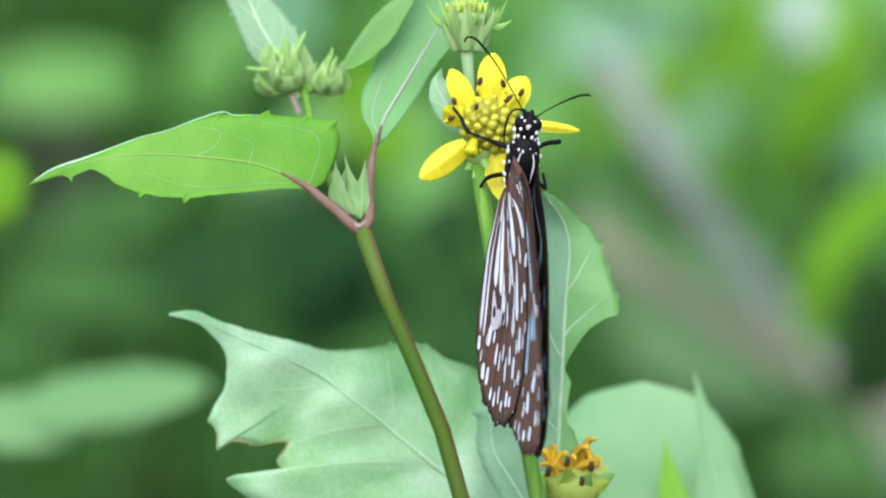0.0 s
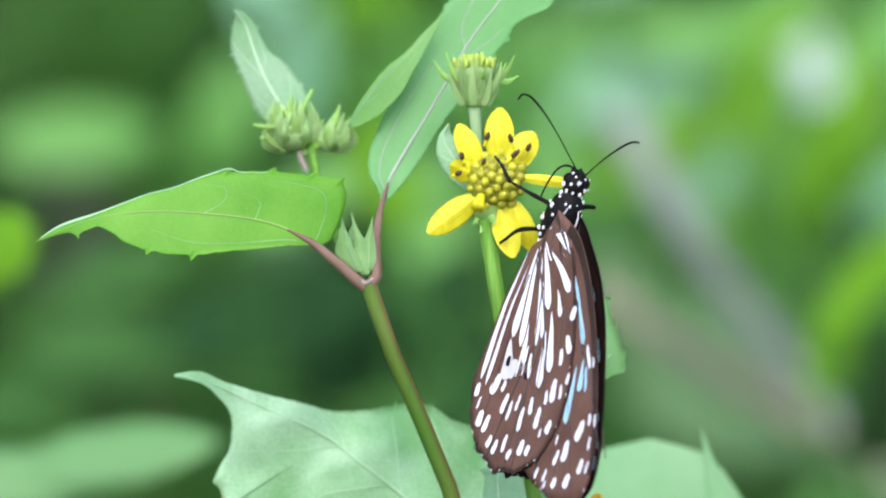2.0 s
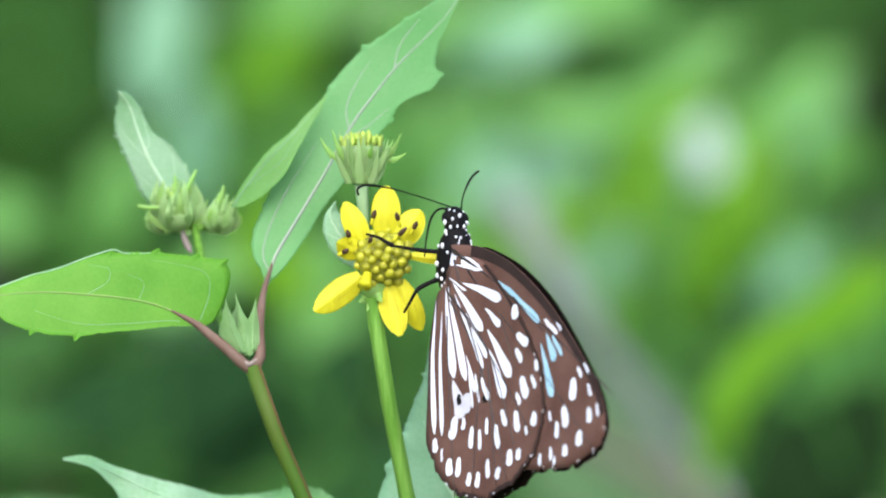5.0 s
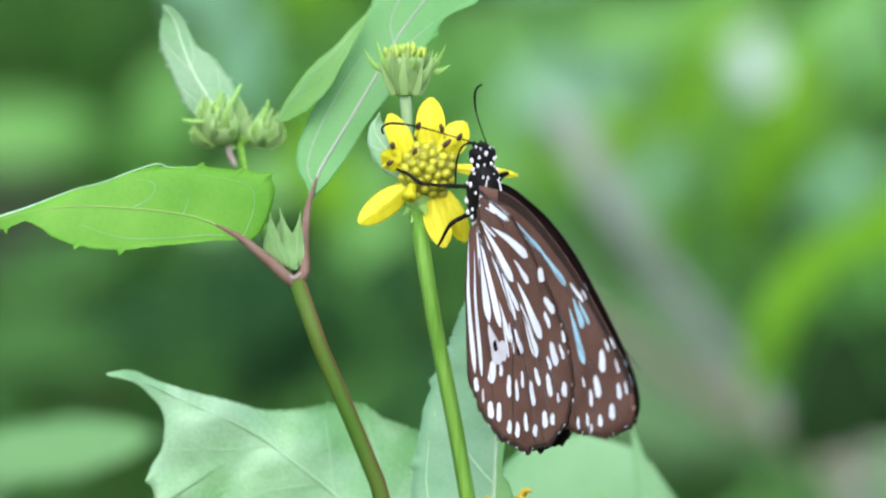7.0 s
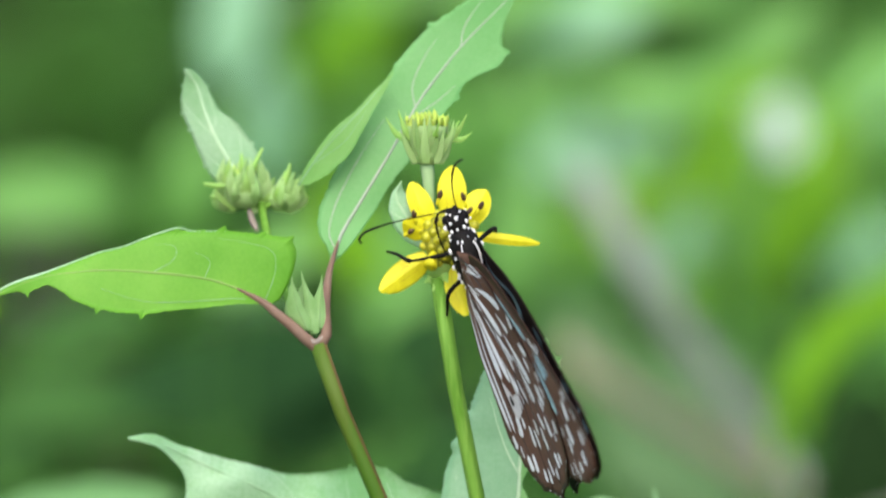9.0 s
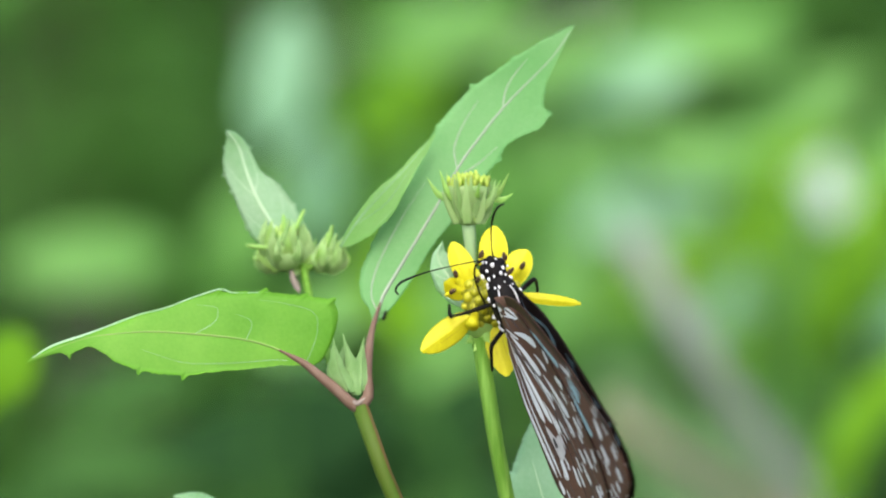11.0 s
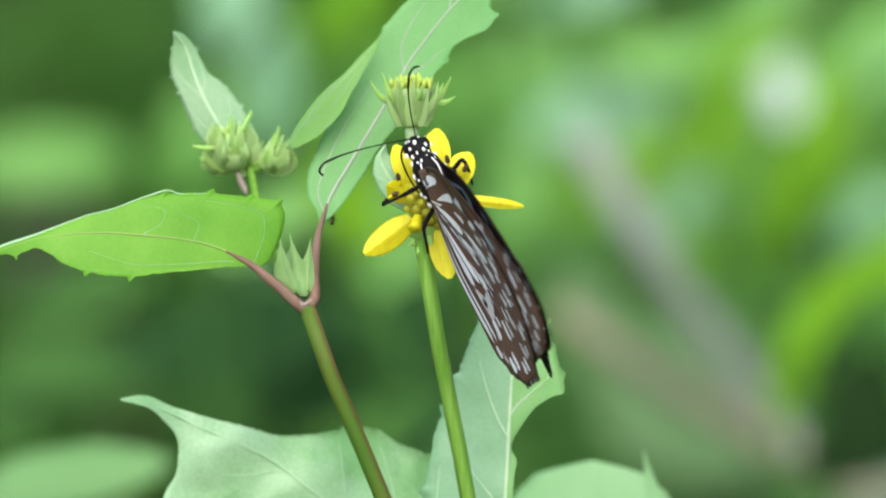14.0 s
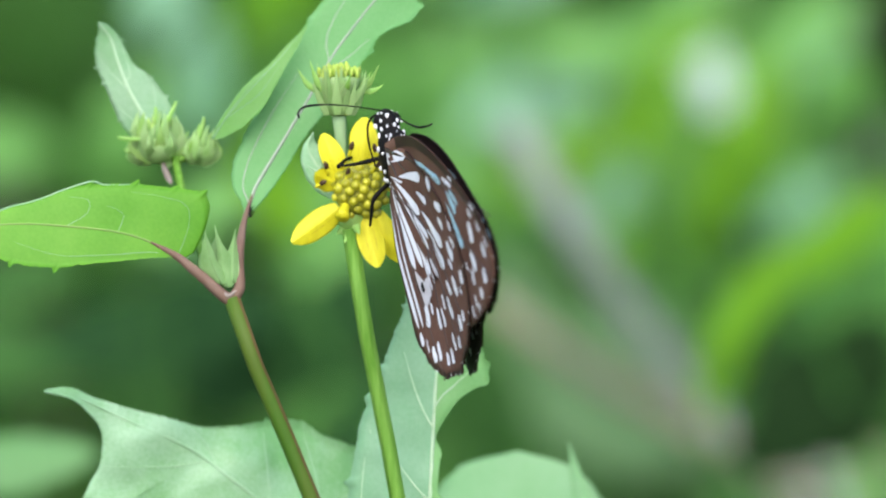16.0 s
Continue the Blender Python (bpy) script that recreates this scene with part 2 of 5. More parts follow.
class Blade:
    """A leaf or petal: a rib, two half widths along it, and the ways in which the halves spread."""

    def __init__(self, rib, left, right, way_left, way_right, n=40, m=6, teeth=0, tooth=5.0, right_tooth=1.0, cup=0.0, wave=0.0, thick=2.5, unit=None, seed=0, lump=0.0):
        self.n, self.m = n, m
        unit = unit or P
        self.line = curve_through([unit(*p) for p in rib], n)
        s = np.linspace(0, 1, n + 1)
        rng = np.random.RandomState(seed)
        grid = np.zeros((n + 1, 2 * m + 1, 3))
        for sign, widths, way in ((-1, left, way_left), (1, right, way_right)):
            w = profile(widths, s)
            ways = way if isinstance(way[0], (tuple, list)) else (way, way)
            d0, d1 = [np.array((p[0], p[2], p[1]), float) for p in ways]
            d = d0[None] * (1 - s)[:, None] + d1[None] * s[:, None]
            d /= np.linalg.norm(d, axis=1)[:, None]
            phase = rng.rand() * 6
            for j in range(m + 1):
                u = j / m
                ww = w * u
                if teeth and j == m:
                    saw = (s * teeth + phase) % 1.0
                    ww = ww + tooth * (right_tooth if sign > 0 else 1.0) * np.where(saw > 0.84, 1.0, -0.15) * (w > 12)
                sag = np.zeros((n + 1, 3))
                sag[:, 1] = cup * w * u * u + wave * np.sin(s * 17 + phase + 2 * sign) * u * (w > 8)
                grid[:, m + sign * j] = self.line + (d * ww[:, None] + sag) * T
        if lump:
            for i in range(n + 1):
                for q in range(2 * m + 1):
                    v = Vector(grid[i, q])
                    grid[i, q, 1] += lump * T * (noise.noise(v * 90) + 0.5 * noise.noise(v * 220))
        self.finish(grid, thick)

    def finish(self, grid, thick):
        """Gives the sheet its normals and its thickness."""
        n, m = self.n, self.m
        self.grid = grid
        gs, gj = np.gradient(grid, axis=0), np.gradient(grid, axis=1)
        nrm = np.cross(gs, gj)
        nrm /= np.linalg.norm(nrm, axis=2)[:, :, None] + 1e-12
        if nrm[n // 2, m, 1] > 0:
            nrm = -nrm
        self.normal = nrm
        top, low = grid + nrm * thick * T * 0.5, grid - nrm * thick * T * 0.5
        c = 2 * m + 1
        verts = [*top.reshape(-1, 3), *low.reshape(-1, 3)]
        k, faces = (n + 1) * c, []
        for i in range(n):
            for j in range(2 * m):
                a = i * c + j
                faces.append((a, a + 1, a + c + 1, a + c))
                faces.append((k + a, k + a + c, k + a + c + 1, k + a + 1))
            for a, b in ((i * c, (i + 1) * c), ((i + 1) * c - 1, (i + 2) * c - 1)):
                faces.append((a, b, k + b, k + a))
        self.verts, self.faces = verts, faces

    def on(self, s, u, lift=1.5):
        """A point of the blade: s along the rib, u from -1 to 1 across."""
        x, y = min(max(s, 0), 1) * self.n, (u + 1) * self.m
        i, j = int(min(x, self.n - 1)), int(min(y, 2 * self.m - 1))
        a, b = x - i, y - j
        g = self.grid
        p = (g[i, j] * (1 - a) + g[i + 1, j] * a) * (1 - b) + (g[i, j + 1] * (1 - a) + g[i + 1, j + 1] * a) * b
        return p + self.normal[i, j] * lift * T


class Margined(Blade):
    """A leaf given by its rib and its two margins; margins are (share along the rib, x, z); lift: how far each half leans back or forward."""

    def __init__(self, rib, left, right, lift_left, lift_right, n=150, m=8, teeth_left=(), teeth_right=(), tooth=9.0, cup=0.0, wave=0.0, thick=2.5, seed=0, lump=0.0):
        self.n, self.m = n, m
        self.line = curve_through([P(*p) for p in rib], n)
        s = np.linspace(0, 1, n + 1)
        rng = np.random.RandomState(seed)
        grid = np.zeros((n + 1, 2 * m + 1, 3))
        for sign, rows, lift, teeth in ((-1, left, lift_left, teeth_left), (1, right, lift_right, teeth_right)):
            e = np.array(rows, float)
            x = np.interp(s, e[:, 0], np.arange(len(e)))
            i = np.minimum(x.astype(int), len(e) - 2)
            u = (x - i)[:, None]
            ext = np.vstack([2 * e[0] - e[1], e, 2 * e[-1] - e[-2]])[:, 1:]
            a, b, c, d = ext[i], ext[i + 1], ext[i + 2], ext[i + 3]
            edge = 0.5 * (2 * b + (c - a) * u + (2 * a - 5 * b + 4 * c - d) * u ** 2 + (3 * b - a - 3 * c + d) * u ** 3)
            rib_xz = np.c_[self.line[:, 0], self.line[:, 2] - H] / T
            way = edge - rib_xz
            far = np.linalg.norm(way, axis=1)
            unit = way / (far[:, None] + 1e-6)
            grow = 0.9 * rng.normal(size=n + 1)
            for at in teeth:
                grow = grow + tooth * rng.uniform(0.7, 1.2) * np.maximum(0, 1 - abs(s - at) / 0.011)
            phase = rng.rand() * 6
            for j in range(m + 1):
                r = j / m
                xz = rib_xz + way * r + (unit * grow[:, None] if j == m else 0)
                y = self.line[:, 1] + T * (lift * far * r + cup * far * r * r + wave * np.sin(s * 17 + phase) * r * (far > 8))
                grid[:, m + sign * j] = np.c_[xz[:, 0] * T, y, xz[:, 1] * T + H]
        if lump:
            for i in range(n + 1):
                for q in range(2 * m + 1):
                    v = Vector(grid[i, q])
                    grid[i, q, 1] += lump * T * (noise.noise(v * 90) + 0.5 * noise.noise(v * 220))
        self.finish(grid, thick)


def leaf(parent, blade, mat, rib_mat=VEIN, rib=5.0, veins=5, vein=1.6, label="", reach=0.2, runs=(), half=None, run_mat=None):
    c = 2 * blade.m + 1
    ob = part("leaf", mesh_of(blade.verts, blade.faces, [mat, half or mat], [int(min(q) % c >= blade.m) for q in blade.faces]), parent, label)
    part("midrib", mesh_of(*tube([blade.on(s, 0, 1.0) for s in np.linspace(0, 0.985, 14)], [rib * T, rib * 0.7 * T, rib * 0.2 * T], 24, 6), rib_mat), ob)
    for i in range(veins):
        for sign in (-1, 1):
            s0 = 0.06 + 0.75 * i / max(veins, 1) + (0.04 if sign > 0 else 0)
            pts = [blade.on(s0 + reach * u ** 1.4, sign * 0.9 * u, 1.3) for u in np.linspace(0, 1, 18)]
            part("vein", mesh_of(*tube(pts, [vein * T, vein * 0.7 * T, vein * 0.3 * T], 24, 5), rib_mat), ob)
    for run in runs:
        line = curve_through([(a, b, 0) for a, b in run], 16)
        part("vein", mesh_of(*tube([blade.on(a, b, 1.4) for a, b, _ in line], [vein * T, vein * 0.8 * T, vein * 0.3 * T], 28, 5), run_mat or rib_mat), ob)
    return ob


# ---- ground ----
def ground():
    n = 40
    xs = np.sinh(np.linspace(-6, 6, n + 1)) * 1.5
    verts = [(x, y, 0.02 * noise.noise(Vector((x * 0.7, y * 0.7, 0))) - 0.03) for y in xs for x in xs]
    faces = [(j * (n + 1) + i, j * (n + 1) + i + 1, (j + 1) * (n + 1) + i + 1, (j + 1) * (n + 1) + i) for j in range(n) for i in range(n)]
    ob = new("ground", mesh_of(verts, faces, SOIL))
    tagged(ob, "dark soil with low grass under the shrubs", "ground", kind="structure")


ground()


# ---- leaf masses behind ----
def leaf_shape(center, length, width, along, across, fold=0.25):
    """One far leaf: a pointed, folded blade of eight corners."""
    c, a, b = np.array(center), np.array(along), np.array(across)
    nrm = np.cross(a, b)
    v = [c - a * length / 2]
    for u, w in ((-0.2, 0.85), (0.15, 0.9), (0.38, 0.5)):
        mid = c + a * length * u - nrm * width * fold * w
        v += [mid + b * width * w / 2 + nrm * width * fold * w, mid, mid - b * width * w / 2 + nrm * width * fold * w]
    v.append(c + a * length / 2)
    f = [(0, 2, 1), (0, 3, 2), (1, 2, 5, 4), (2, 3, 6, 5), (4, 5, 8, 7), (5, 6, 9, 8), (7, 8, 10), (8, 9, 10)]
    return v, [q for q in f]


def frame_of(rng, droop=0.5, face=None):
    a = rng.normal(size=3) * (1, 1, 0.6) - (0, 0, droop * 0.6)
    a /= np.linalg.norm(a)
    up = rng.normal(size=3) * 0.5 + (0, -0.5, 0.8) if face is None else np.array(face) + rng.normal(size=3) * 0.15
    b = np.cross(a, up)
    b /= np.linalg.norm(b) + 1e-9
    return a, b


def leaf_mass(rng, count, box, size, droop=0.5, narrow=0.45):
    (x0, x1), (y0, y1), (z0, z1) = box
    out = []
    for _ in range(count):
        c = (rng.uniform(x0, x1), rng.uniform(y0, y1), rng.uniform(z0, z1))
        a, b = frame_of(rng, droop)
        ln = rng.uniform(*size)
        out.append(leaf_shape(c, ln, ln * narrow, a, b))
    return joined(out)


def shrub(x, y, wide, high, count, mat, seed, label, size=(0.07, 0.13)):
    """A shrub: stems from the ground, and leaves round their upper lengths."""
    rng = np.random.RandomState(seed)
    ob = thing("shrub", label, "shrub", group="shrubs behind the flower", at=(x, y, 0))
    leaves = []
    for k in range(9):
        a = 2 * math.pi * k / 9 + rng.uniform(-0.3, 0.3)
        lean = wide * rng.uniform(0.25, 0.55)
        top = (math.cos(a) * lean, math.sin(a) * lean * 0.5, high * rng.uniform(0.75, 1.0))
        mid = (top[0] * 0.3, top[1] * 0.3, high * 0.45)
        part("stem", mesh_of(*tube([(math.cos(a) * 0.04, math.sin(a) * 0.04, -0.05), mid, top], [0.009, 0.006, 0.002], 8, 6), BARK), ob)
        line = curve_through([(0, 0, 0.05), mid, top], 40)
        for _ in range(count // 9):
            p = line[rng.randint(5, 41)] + rng.normal(size=3) * (wide * 0.2, 0.16, high * 0.07)
            p[2] = max(p[2], 0.05)
            fa, fb = frame_of(rng)
            ln = rng.uniform(*size)
            leaves.append(leaf_shape(p, ln, ln * 0.48, fa, fb))
    crown = part("foliage", mesh_of(*joined(leaves), mat), ob)
    crown["kind"] = "stuff"
    return ob


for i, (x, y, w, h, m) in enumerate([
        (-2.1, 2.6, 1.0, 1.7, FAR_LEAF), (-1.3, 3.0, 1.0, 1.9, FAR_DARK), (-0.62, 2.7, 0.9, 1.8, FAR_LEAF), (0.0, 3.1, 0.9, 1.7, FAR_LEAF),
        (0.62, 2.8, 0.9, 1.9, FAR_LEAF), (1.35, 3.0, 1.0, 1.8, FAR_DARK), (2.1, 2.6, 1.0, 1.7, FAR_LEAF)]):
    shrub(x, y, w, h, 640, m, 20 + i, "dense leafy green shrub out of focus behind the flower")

rng_far = np.random.RandomState(5)
hedge = new("hedge", mesh_of(*leaf_mass(rng_far, 9000, ((-4.5, 4.5), (3.8, 4.9), (0.0, 2.6)), (0.10, 0.20)), FAR_LEAF))
tagged(hedge, "tall dense dark green thicket closing the view", "hedge", kind="stuff")
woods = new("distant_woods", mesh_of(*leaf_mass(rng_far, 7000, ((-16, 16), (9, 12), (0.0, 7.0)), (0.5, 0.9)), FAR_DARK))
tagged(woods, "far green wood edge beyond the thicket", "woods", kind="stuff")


# ---- the flowering plant: main stem, leaves, buds ----
plant = thing("flowering_plant", "leafy green herb with a reddish forked stem, toothed leaves and buds", "plant")
sv, sf = tube([P(1, -4), P(49, -138), P(101, -258), P(159, -420), P(300, -1100, 40), P(420, -3500, 150), P(380, -11500, 250)],
              [15 * T, 17 * T, 22 * T, 30 * T], 90, 14, 0.05)
flank = []
for q in sf:
    ring = q[0] // 14
    mid = np.mean(sv[ring * 14:ring * 14 + 28], axis=0)
    out = np.mean([sv[k] for k in q], axis=0) - mid
    flank.append(1 if out[0] > (0.54 + 0.2 * math.sin(ring * 0.9)) * np.linalg.norm(out) and len(q) == 4 else 0)
part("stem", mesh_of(sv, sf, [STEM, STEM_FLUSH], flank), plant, "green stem flushed red along one side")
part("petiole", mesh_of(*tube([P(6, -14), P(-17, 2, -4), P(-42, 25, -6), P(-72, 50, -6), P(-97, 70, -5), P(-142, 94, -14)], [11 * T, 10.5 * T, 9 * T, 6.5 * T, 2 * T], 20, 10), STEM_RED), plant, "reddish leaf stalk")
part("petiole", mesh_of(*tube([P(-4, -10), P(15, 10, 2), P(14, 55, 24), P(18, 105, 62), P(25, 140, 106), P(37, 179, 128)], [11 * T, 9.5 * T, 8 * T, 5.5 * T, 2 * T], 16, 10), STEM_RED), plant, "reddish leaf stalk")
part("branch", mesh_of(*tube([P(-10, -6, 14), P(-50, 70, 90), P(-80, 150, 190), P(-94, 210, 260), P(-102, 248, 290)], [9 * T, 8 * T, 7 * T], 18, 8), STALK), plant)

# wide lime leaf reaching out from the fork
a = Margined([(-97, 70, -4), (-142, 94, -12), (-202, 112, -20), (-281, 121, -28), (-361, 126, -32), (-431, 122, -34), (-501, 109, -28), (-587, 73, -10)],
             [(0, -90, 66), (0.012, -67, 75), (0.03, -50, 107), (0.06, -39, 143), (0.09, -42, 173), (0.12, -56, 184), (0.2, -102, 190), (0.31, -170, 197), (0.44, -252, 195),
              (0.5, -287, 190), (0.59, -342, 168), (0.66, -382, 158), (0.72, -417, 145), (0.83, -482, 120), (0.93, -542, 101), (1, -587, 73)],
             [(0, -98, 67), (0.08, -142, 66), (0.17, -192, 61), (0.26, -242, 56), (0.36, -302, 49), (0.45, -352, 52), (0.53, -387, 58), (0.6, -426, 71), (0.66, -451, 88),
              (0.73, -475, 99), (0.79, -496, 93), (0.85, -513, 86), (0.91, -538, 88), (1, -586, 73)],
             0.2, -0.35, 170, 8, (0.11, 0.195, 0.31, 0.435), (0.37, 0.53, 0.85), 14, cup=0.10, wave=1.0, seed=3, lump=3)
a_leaf = leaf(plant, a, LEAF, VEIN_RED, 2.6, 0, 0.65, "lime green toothed leaf on a red stalk", run_mat=LEAF_YOUNG,
              runs=(((0.0, -0.1), (0.03, -0.4), (0.09, -0.66), (0.17, -0.78), (0.3, -0.82)), ((0.4, 0), (0.37, -0.3), (0.4, -0.62), (0.47, -0.7)), ((0.06, 0.55), (0.2, 0.75), (0.38, 0.7), (0.55, 0.5)), ((0.22, 0), (0.26, -0.35), (0.33, -0.5))))
# Rolled edge; its pale colour stands in for reflected sky.
part("curled_rim", mesh_of(*tube([a.on(u, -0.985, 1.0) for u in np.linspace(0.3, 0.985, 16)], [0.9 * T, 1.4 * T, 1.5 * T, 1.8 * T, 2.5 * T, 3.0 * T, 1.6 * T], 40, 8), LEAF_PALE), a_leaf, "rolled leaf edge, paled as if reflecting the sky")

# long pale leaf rising behind the flower
b = Margined([(28, 141, 120), (37, 179, 130), (56, 215, 140), (98, 285, 152), (138, 352, 162), (177, 423, 170), (214, 474, 176), (254, 525, 182), (299, 572, 186), (343, 616, 186), (383, 675, 184)],
             [(0, 24, 145), (0.03, 16, 170), (0.07, 4, 190), (0.13, 1, 222), (0.2, 12, 260), (0.3, 44, 328), (0.42, 90, 411), (0.53, 133, 485), (0.6, 159, 521), (0.7, 204, 566),
              (0.81, 274, 615), (0.9, 324, 647), (0.97, 367, 670), (1, 383, 674)],
             [(0, 32, 145), (0.04, 58, 170), (0.1, 83, 205), (0.18, 106, 240), (0.26, 133, 285), (0.35, 169, 328), (0.44, 211, 389), (0.52, 244, 429), (0.58, 264, 461), (0.64, 294, 479),
              (0.7, 324, 493), (0.735, 340, 519), (0.76, 329, 531), (0.83, 334, 570), (0.9, 347, 600), (0.96, 365, 640), (1, 383, 674)],
             0.1, -0.08, 150, 7, (0.42, 0.545, 0.7, 0.815), (0.53, 0.735), 8, cup=-0.03, wave=1.5, seed=4, lump=4)
leaf(plant, b, LEAF_TALL, VEIN_GREY, 3.4, 0, 1.3, "long pale green leaf standing upright",
     runs=(((0.03, 0), (0.07, -0.5), (0.16, -0.6), (0.3, -0.62), (0.42, -0.55)), ((0.49, 0), (0.53, -0.35), (0.6, -0.52), (0.68, -0.62)), ((0.44, 0), (0.5, 0.45), (0.57, 0.75)), ((0.7, 0), (0.76, -0.4), (0.84, -0.7))))

# small leaf over the bud cluster, and the narrow young leaf beside it
d = Margined([(-139, 282, 310), (-152, 312, 310), (-184, 368, 316), (-204, 418, 320), (-219, 464, 320), (-241, 492, 310)],
             [(0, -144, 277), (0.08, -184, 289), (0.25, -208, 328), (0.45, -228, 378), (0.58, -241, 406), (0.72, -246, 433), (0.83, -243, 459), (0.92, -239, 477), (1, -241, 492)],
             [(0, -134, 282), (0.08, -98, 299), (0.25, -116, 350), (0.42, -142, 387), (0.55, -159, 404), (0.65, -178, 416), (0.78, -198, 454), (0.88, -209, 473), (0.95, -224, 487), (1, -241, 492)],
             0.15, 0.18, 110, 6, (0.2, 0.46, 0.6, 0.84), (0.28, 0.44, 0.64, 0.8), 8, cup=0.1, wave=1.5, seed=5, lump=3)
leaf(plant, d, LEAF_YOUNG, VEIN, 3.6, 2, 0.7, "small pale green toothed leaf", 0.3)
e = Margined([(-34, 278, 134), (-7, 318, 126), (28, 360, 122), (78, 413, 124), (135, 480, 134)],
             [(0, -36, 280), (0.1, -26, 300), (0.25, -10, 328), (0.45, 28, 378), (0.62, 71, 414), (0.75, 95, 442), (0.9, 123, 469), (1, 135, 480)],
             [(0, -32, 277), (0.1, -12, 282), (0.25, 26, 304), (0.45, 60, 338), (0.62, 83, 380), (0.75, 100, 413), (0.9, 126, 459), (1, 135, 480)],
             0.25, -0.15, 80, 5, (0.62, 0.98), (), 6, wave=0.8, seed=6, lump=2)
leaf(plant, e, LEAF_LIGHT, LEAF_YOUNG, 1.4, 0, 0.7, "narrow young leaf folded along its rib", runs=(((0.2, 0.1), (0.45, 0.45), (0.7, 0.4)), ((0.15, -0.1), (0.4, -0.4), (0.65, -0.45))))

# big pale leaf below, bitten at its edge
j = Margined([(302, -580, 300), (216, -498, 295), (165, -457, 292), (104, -409, 285), (43, -357, 280), (-18, -310, 272), (-79, -264, 262), (-140, -235, 250), (-201, -210, 238), (-266, -177, 222), (-342, -160, 205)],
             [(0, 286, -593), (0.06, 144, -593), (0.12, 22, -570), (0.18, -79, -539), (0.25, -180, -499), (0.29, -221, -474), (0.31, -241, -456), (0.335, -216, -447), (0.38, -180, -453),
              (0.42, -145, -451), (0.445, -142, -436), (0.465, -150, -421), (0.49, -140, -406), (0.51, -132, -389), (0.53, -160, -389), (0.55, -185, -395), (0.58, -213, -388), (0.6, -239, -388),
              (0.61, -257, -402), (0.64, -257, -373), (0.67, -270, -347), (0.71, -261, -320), (0.76, -245, -292), (0.81, -239, -256), (0.86, -245, -223), (0.9, -261, -201), (0.95, -292, -173), (1, -343, -160)],
             [(0, 316, -563), (0.05, 296, -406), (0.1, 271, -324), (0.15, 237, -272), (0.2, 195, -253), (0.25, 154, -239), (0.3, 119, -216), (0.37, 75, -209), (0.43, 53, -213), (0.52, 2, -221),
              (0.6, -59, -223), (0.7, -120, -207), (0.8, -191, -189), (0.9, -251, -171), (0.96, -297, -152), (1, -343, -156)],
             -0.12, 0.3, 200, 9, (0.67, 0.8), (0.3, 0.43), 5, cup=0.06, wave=6.0, seed=7, lump=15)
bitten_leaf = leaf(plant, j, LEAF_PALE, VEIN_SOFT, 5.0, 0, 1.7, "broad pale green leaf with chewed holes", run_mat=VEIN_SOFT,
     runs=(((0.4, 0), (0.42, 0.45), (0.44, 0.85)), ((0.24, 0), (0.26, 0.5), (0.3, 0.9)), ((0.3, 0), (0.33, -0.4), (0.34, -0.9)), ((0.58, 0), (0.66, -0.4), (0.74, -0.85)), ((0.44, 0), (0.48, -0.45), (0.5, -0.9)), ((0.56, 0), (0.6, 0.5), (0.64, 0.85))))
part("bitten_rim", mesh_of(*tube([j.on(u, -0.985, 0.6) for u in np.linspace(0.375, 0.66, 40)], [0.8 * T, 2.0 * T, 1.2 * T, 2.2 * T, 1.0 * T, 2.4 * T, 1.4 * T, 0.8 * T], 80, 6), BITTEN), bitten_leaf, "dry brownish bitten edge")
part("petiole", mesh_of(*tube([P(300, -578, 300), P(320, -720, 260), P(330, -1300, 60)], [8 * T, 9 * T], 10, 8), STALK), plant)

# upright leaf behind the flower stalk
i_leaf = Margined([(329, -615, 150), (345, -504, 150), (352, -393, 150), (359, -262, 150), (363, -181, 148), (368, -101, 146), (373, -40, 143), (364, 5, 138), (326, 58, 120)],
                  [(0, 319, -610), (0.1, 279, -534), (0.2, 239, -469), (0.3, 213, -418), (0.36, 207, -378), (0.42, 215, -313), (0.47, 224, -262), (0.5, 228, -234), (0.55, 242, -192), (0.6, 264, -141),
                   (0.65, 279, -101), (0.7, 289, -71), (0.8, 309, -20), (0.92, 316, 30), (1, 324, 60)],
                  [(0, 339, -610), (0.1, 380, -534), (0.2, 395, -454), (0.3, 385, -378), (0.35, 369, -348), (0.42, 371, -302), (0.45, 375, -278), (0.48, 365, -257), (0.51, 368, -240), (0.55, 387, -210),
                   (0.59, 411, -181), (0.63, 441, -163), (0.65, 459, -156), (0.69, 456, -123), (0.74, 441, -79), (0.8, 427, -32), (0.86, 407, 0), (0.92, 380, 22), (0.96, 354, 46), (1, 330, 60)],
                  0.12, -0.12, 170, 8, (0.4, 0.56, 0.61, 0.8), (0.69, 0.745, 0.8, 0.86), 9, cup=0.08, wave=3.0, seed=8, lump=6)
# The right half's colour stands in for light falling at another angle.
leaf(plant, i_leaf, LEAF_BLUISH, VEIN, 5.0, 0, 1.7, "upright green leaf with a torn edge", half=LEAF_LIT_HALF,
     runs=(((0.02, 0), (0.15, -0.5), (0.28, -0.74), (0.36, -0.82), (0.44, -0.86), (0.5, -0.84)), ((0.36, 0), (0.42, -0.3), (0.47, -0.6)), ((0.55, 0), (0.62, -0.4), (0.68, -0.7)), ((0.6, 0), (0.66, 0.4), (0.69, 0.75)), ((0.72, 0), (0.77, 0.4), (0.8, 0.7))))
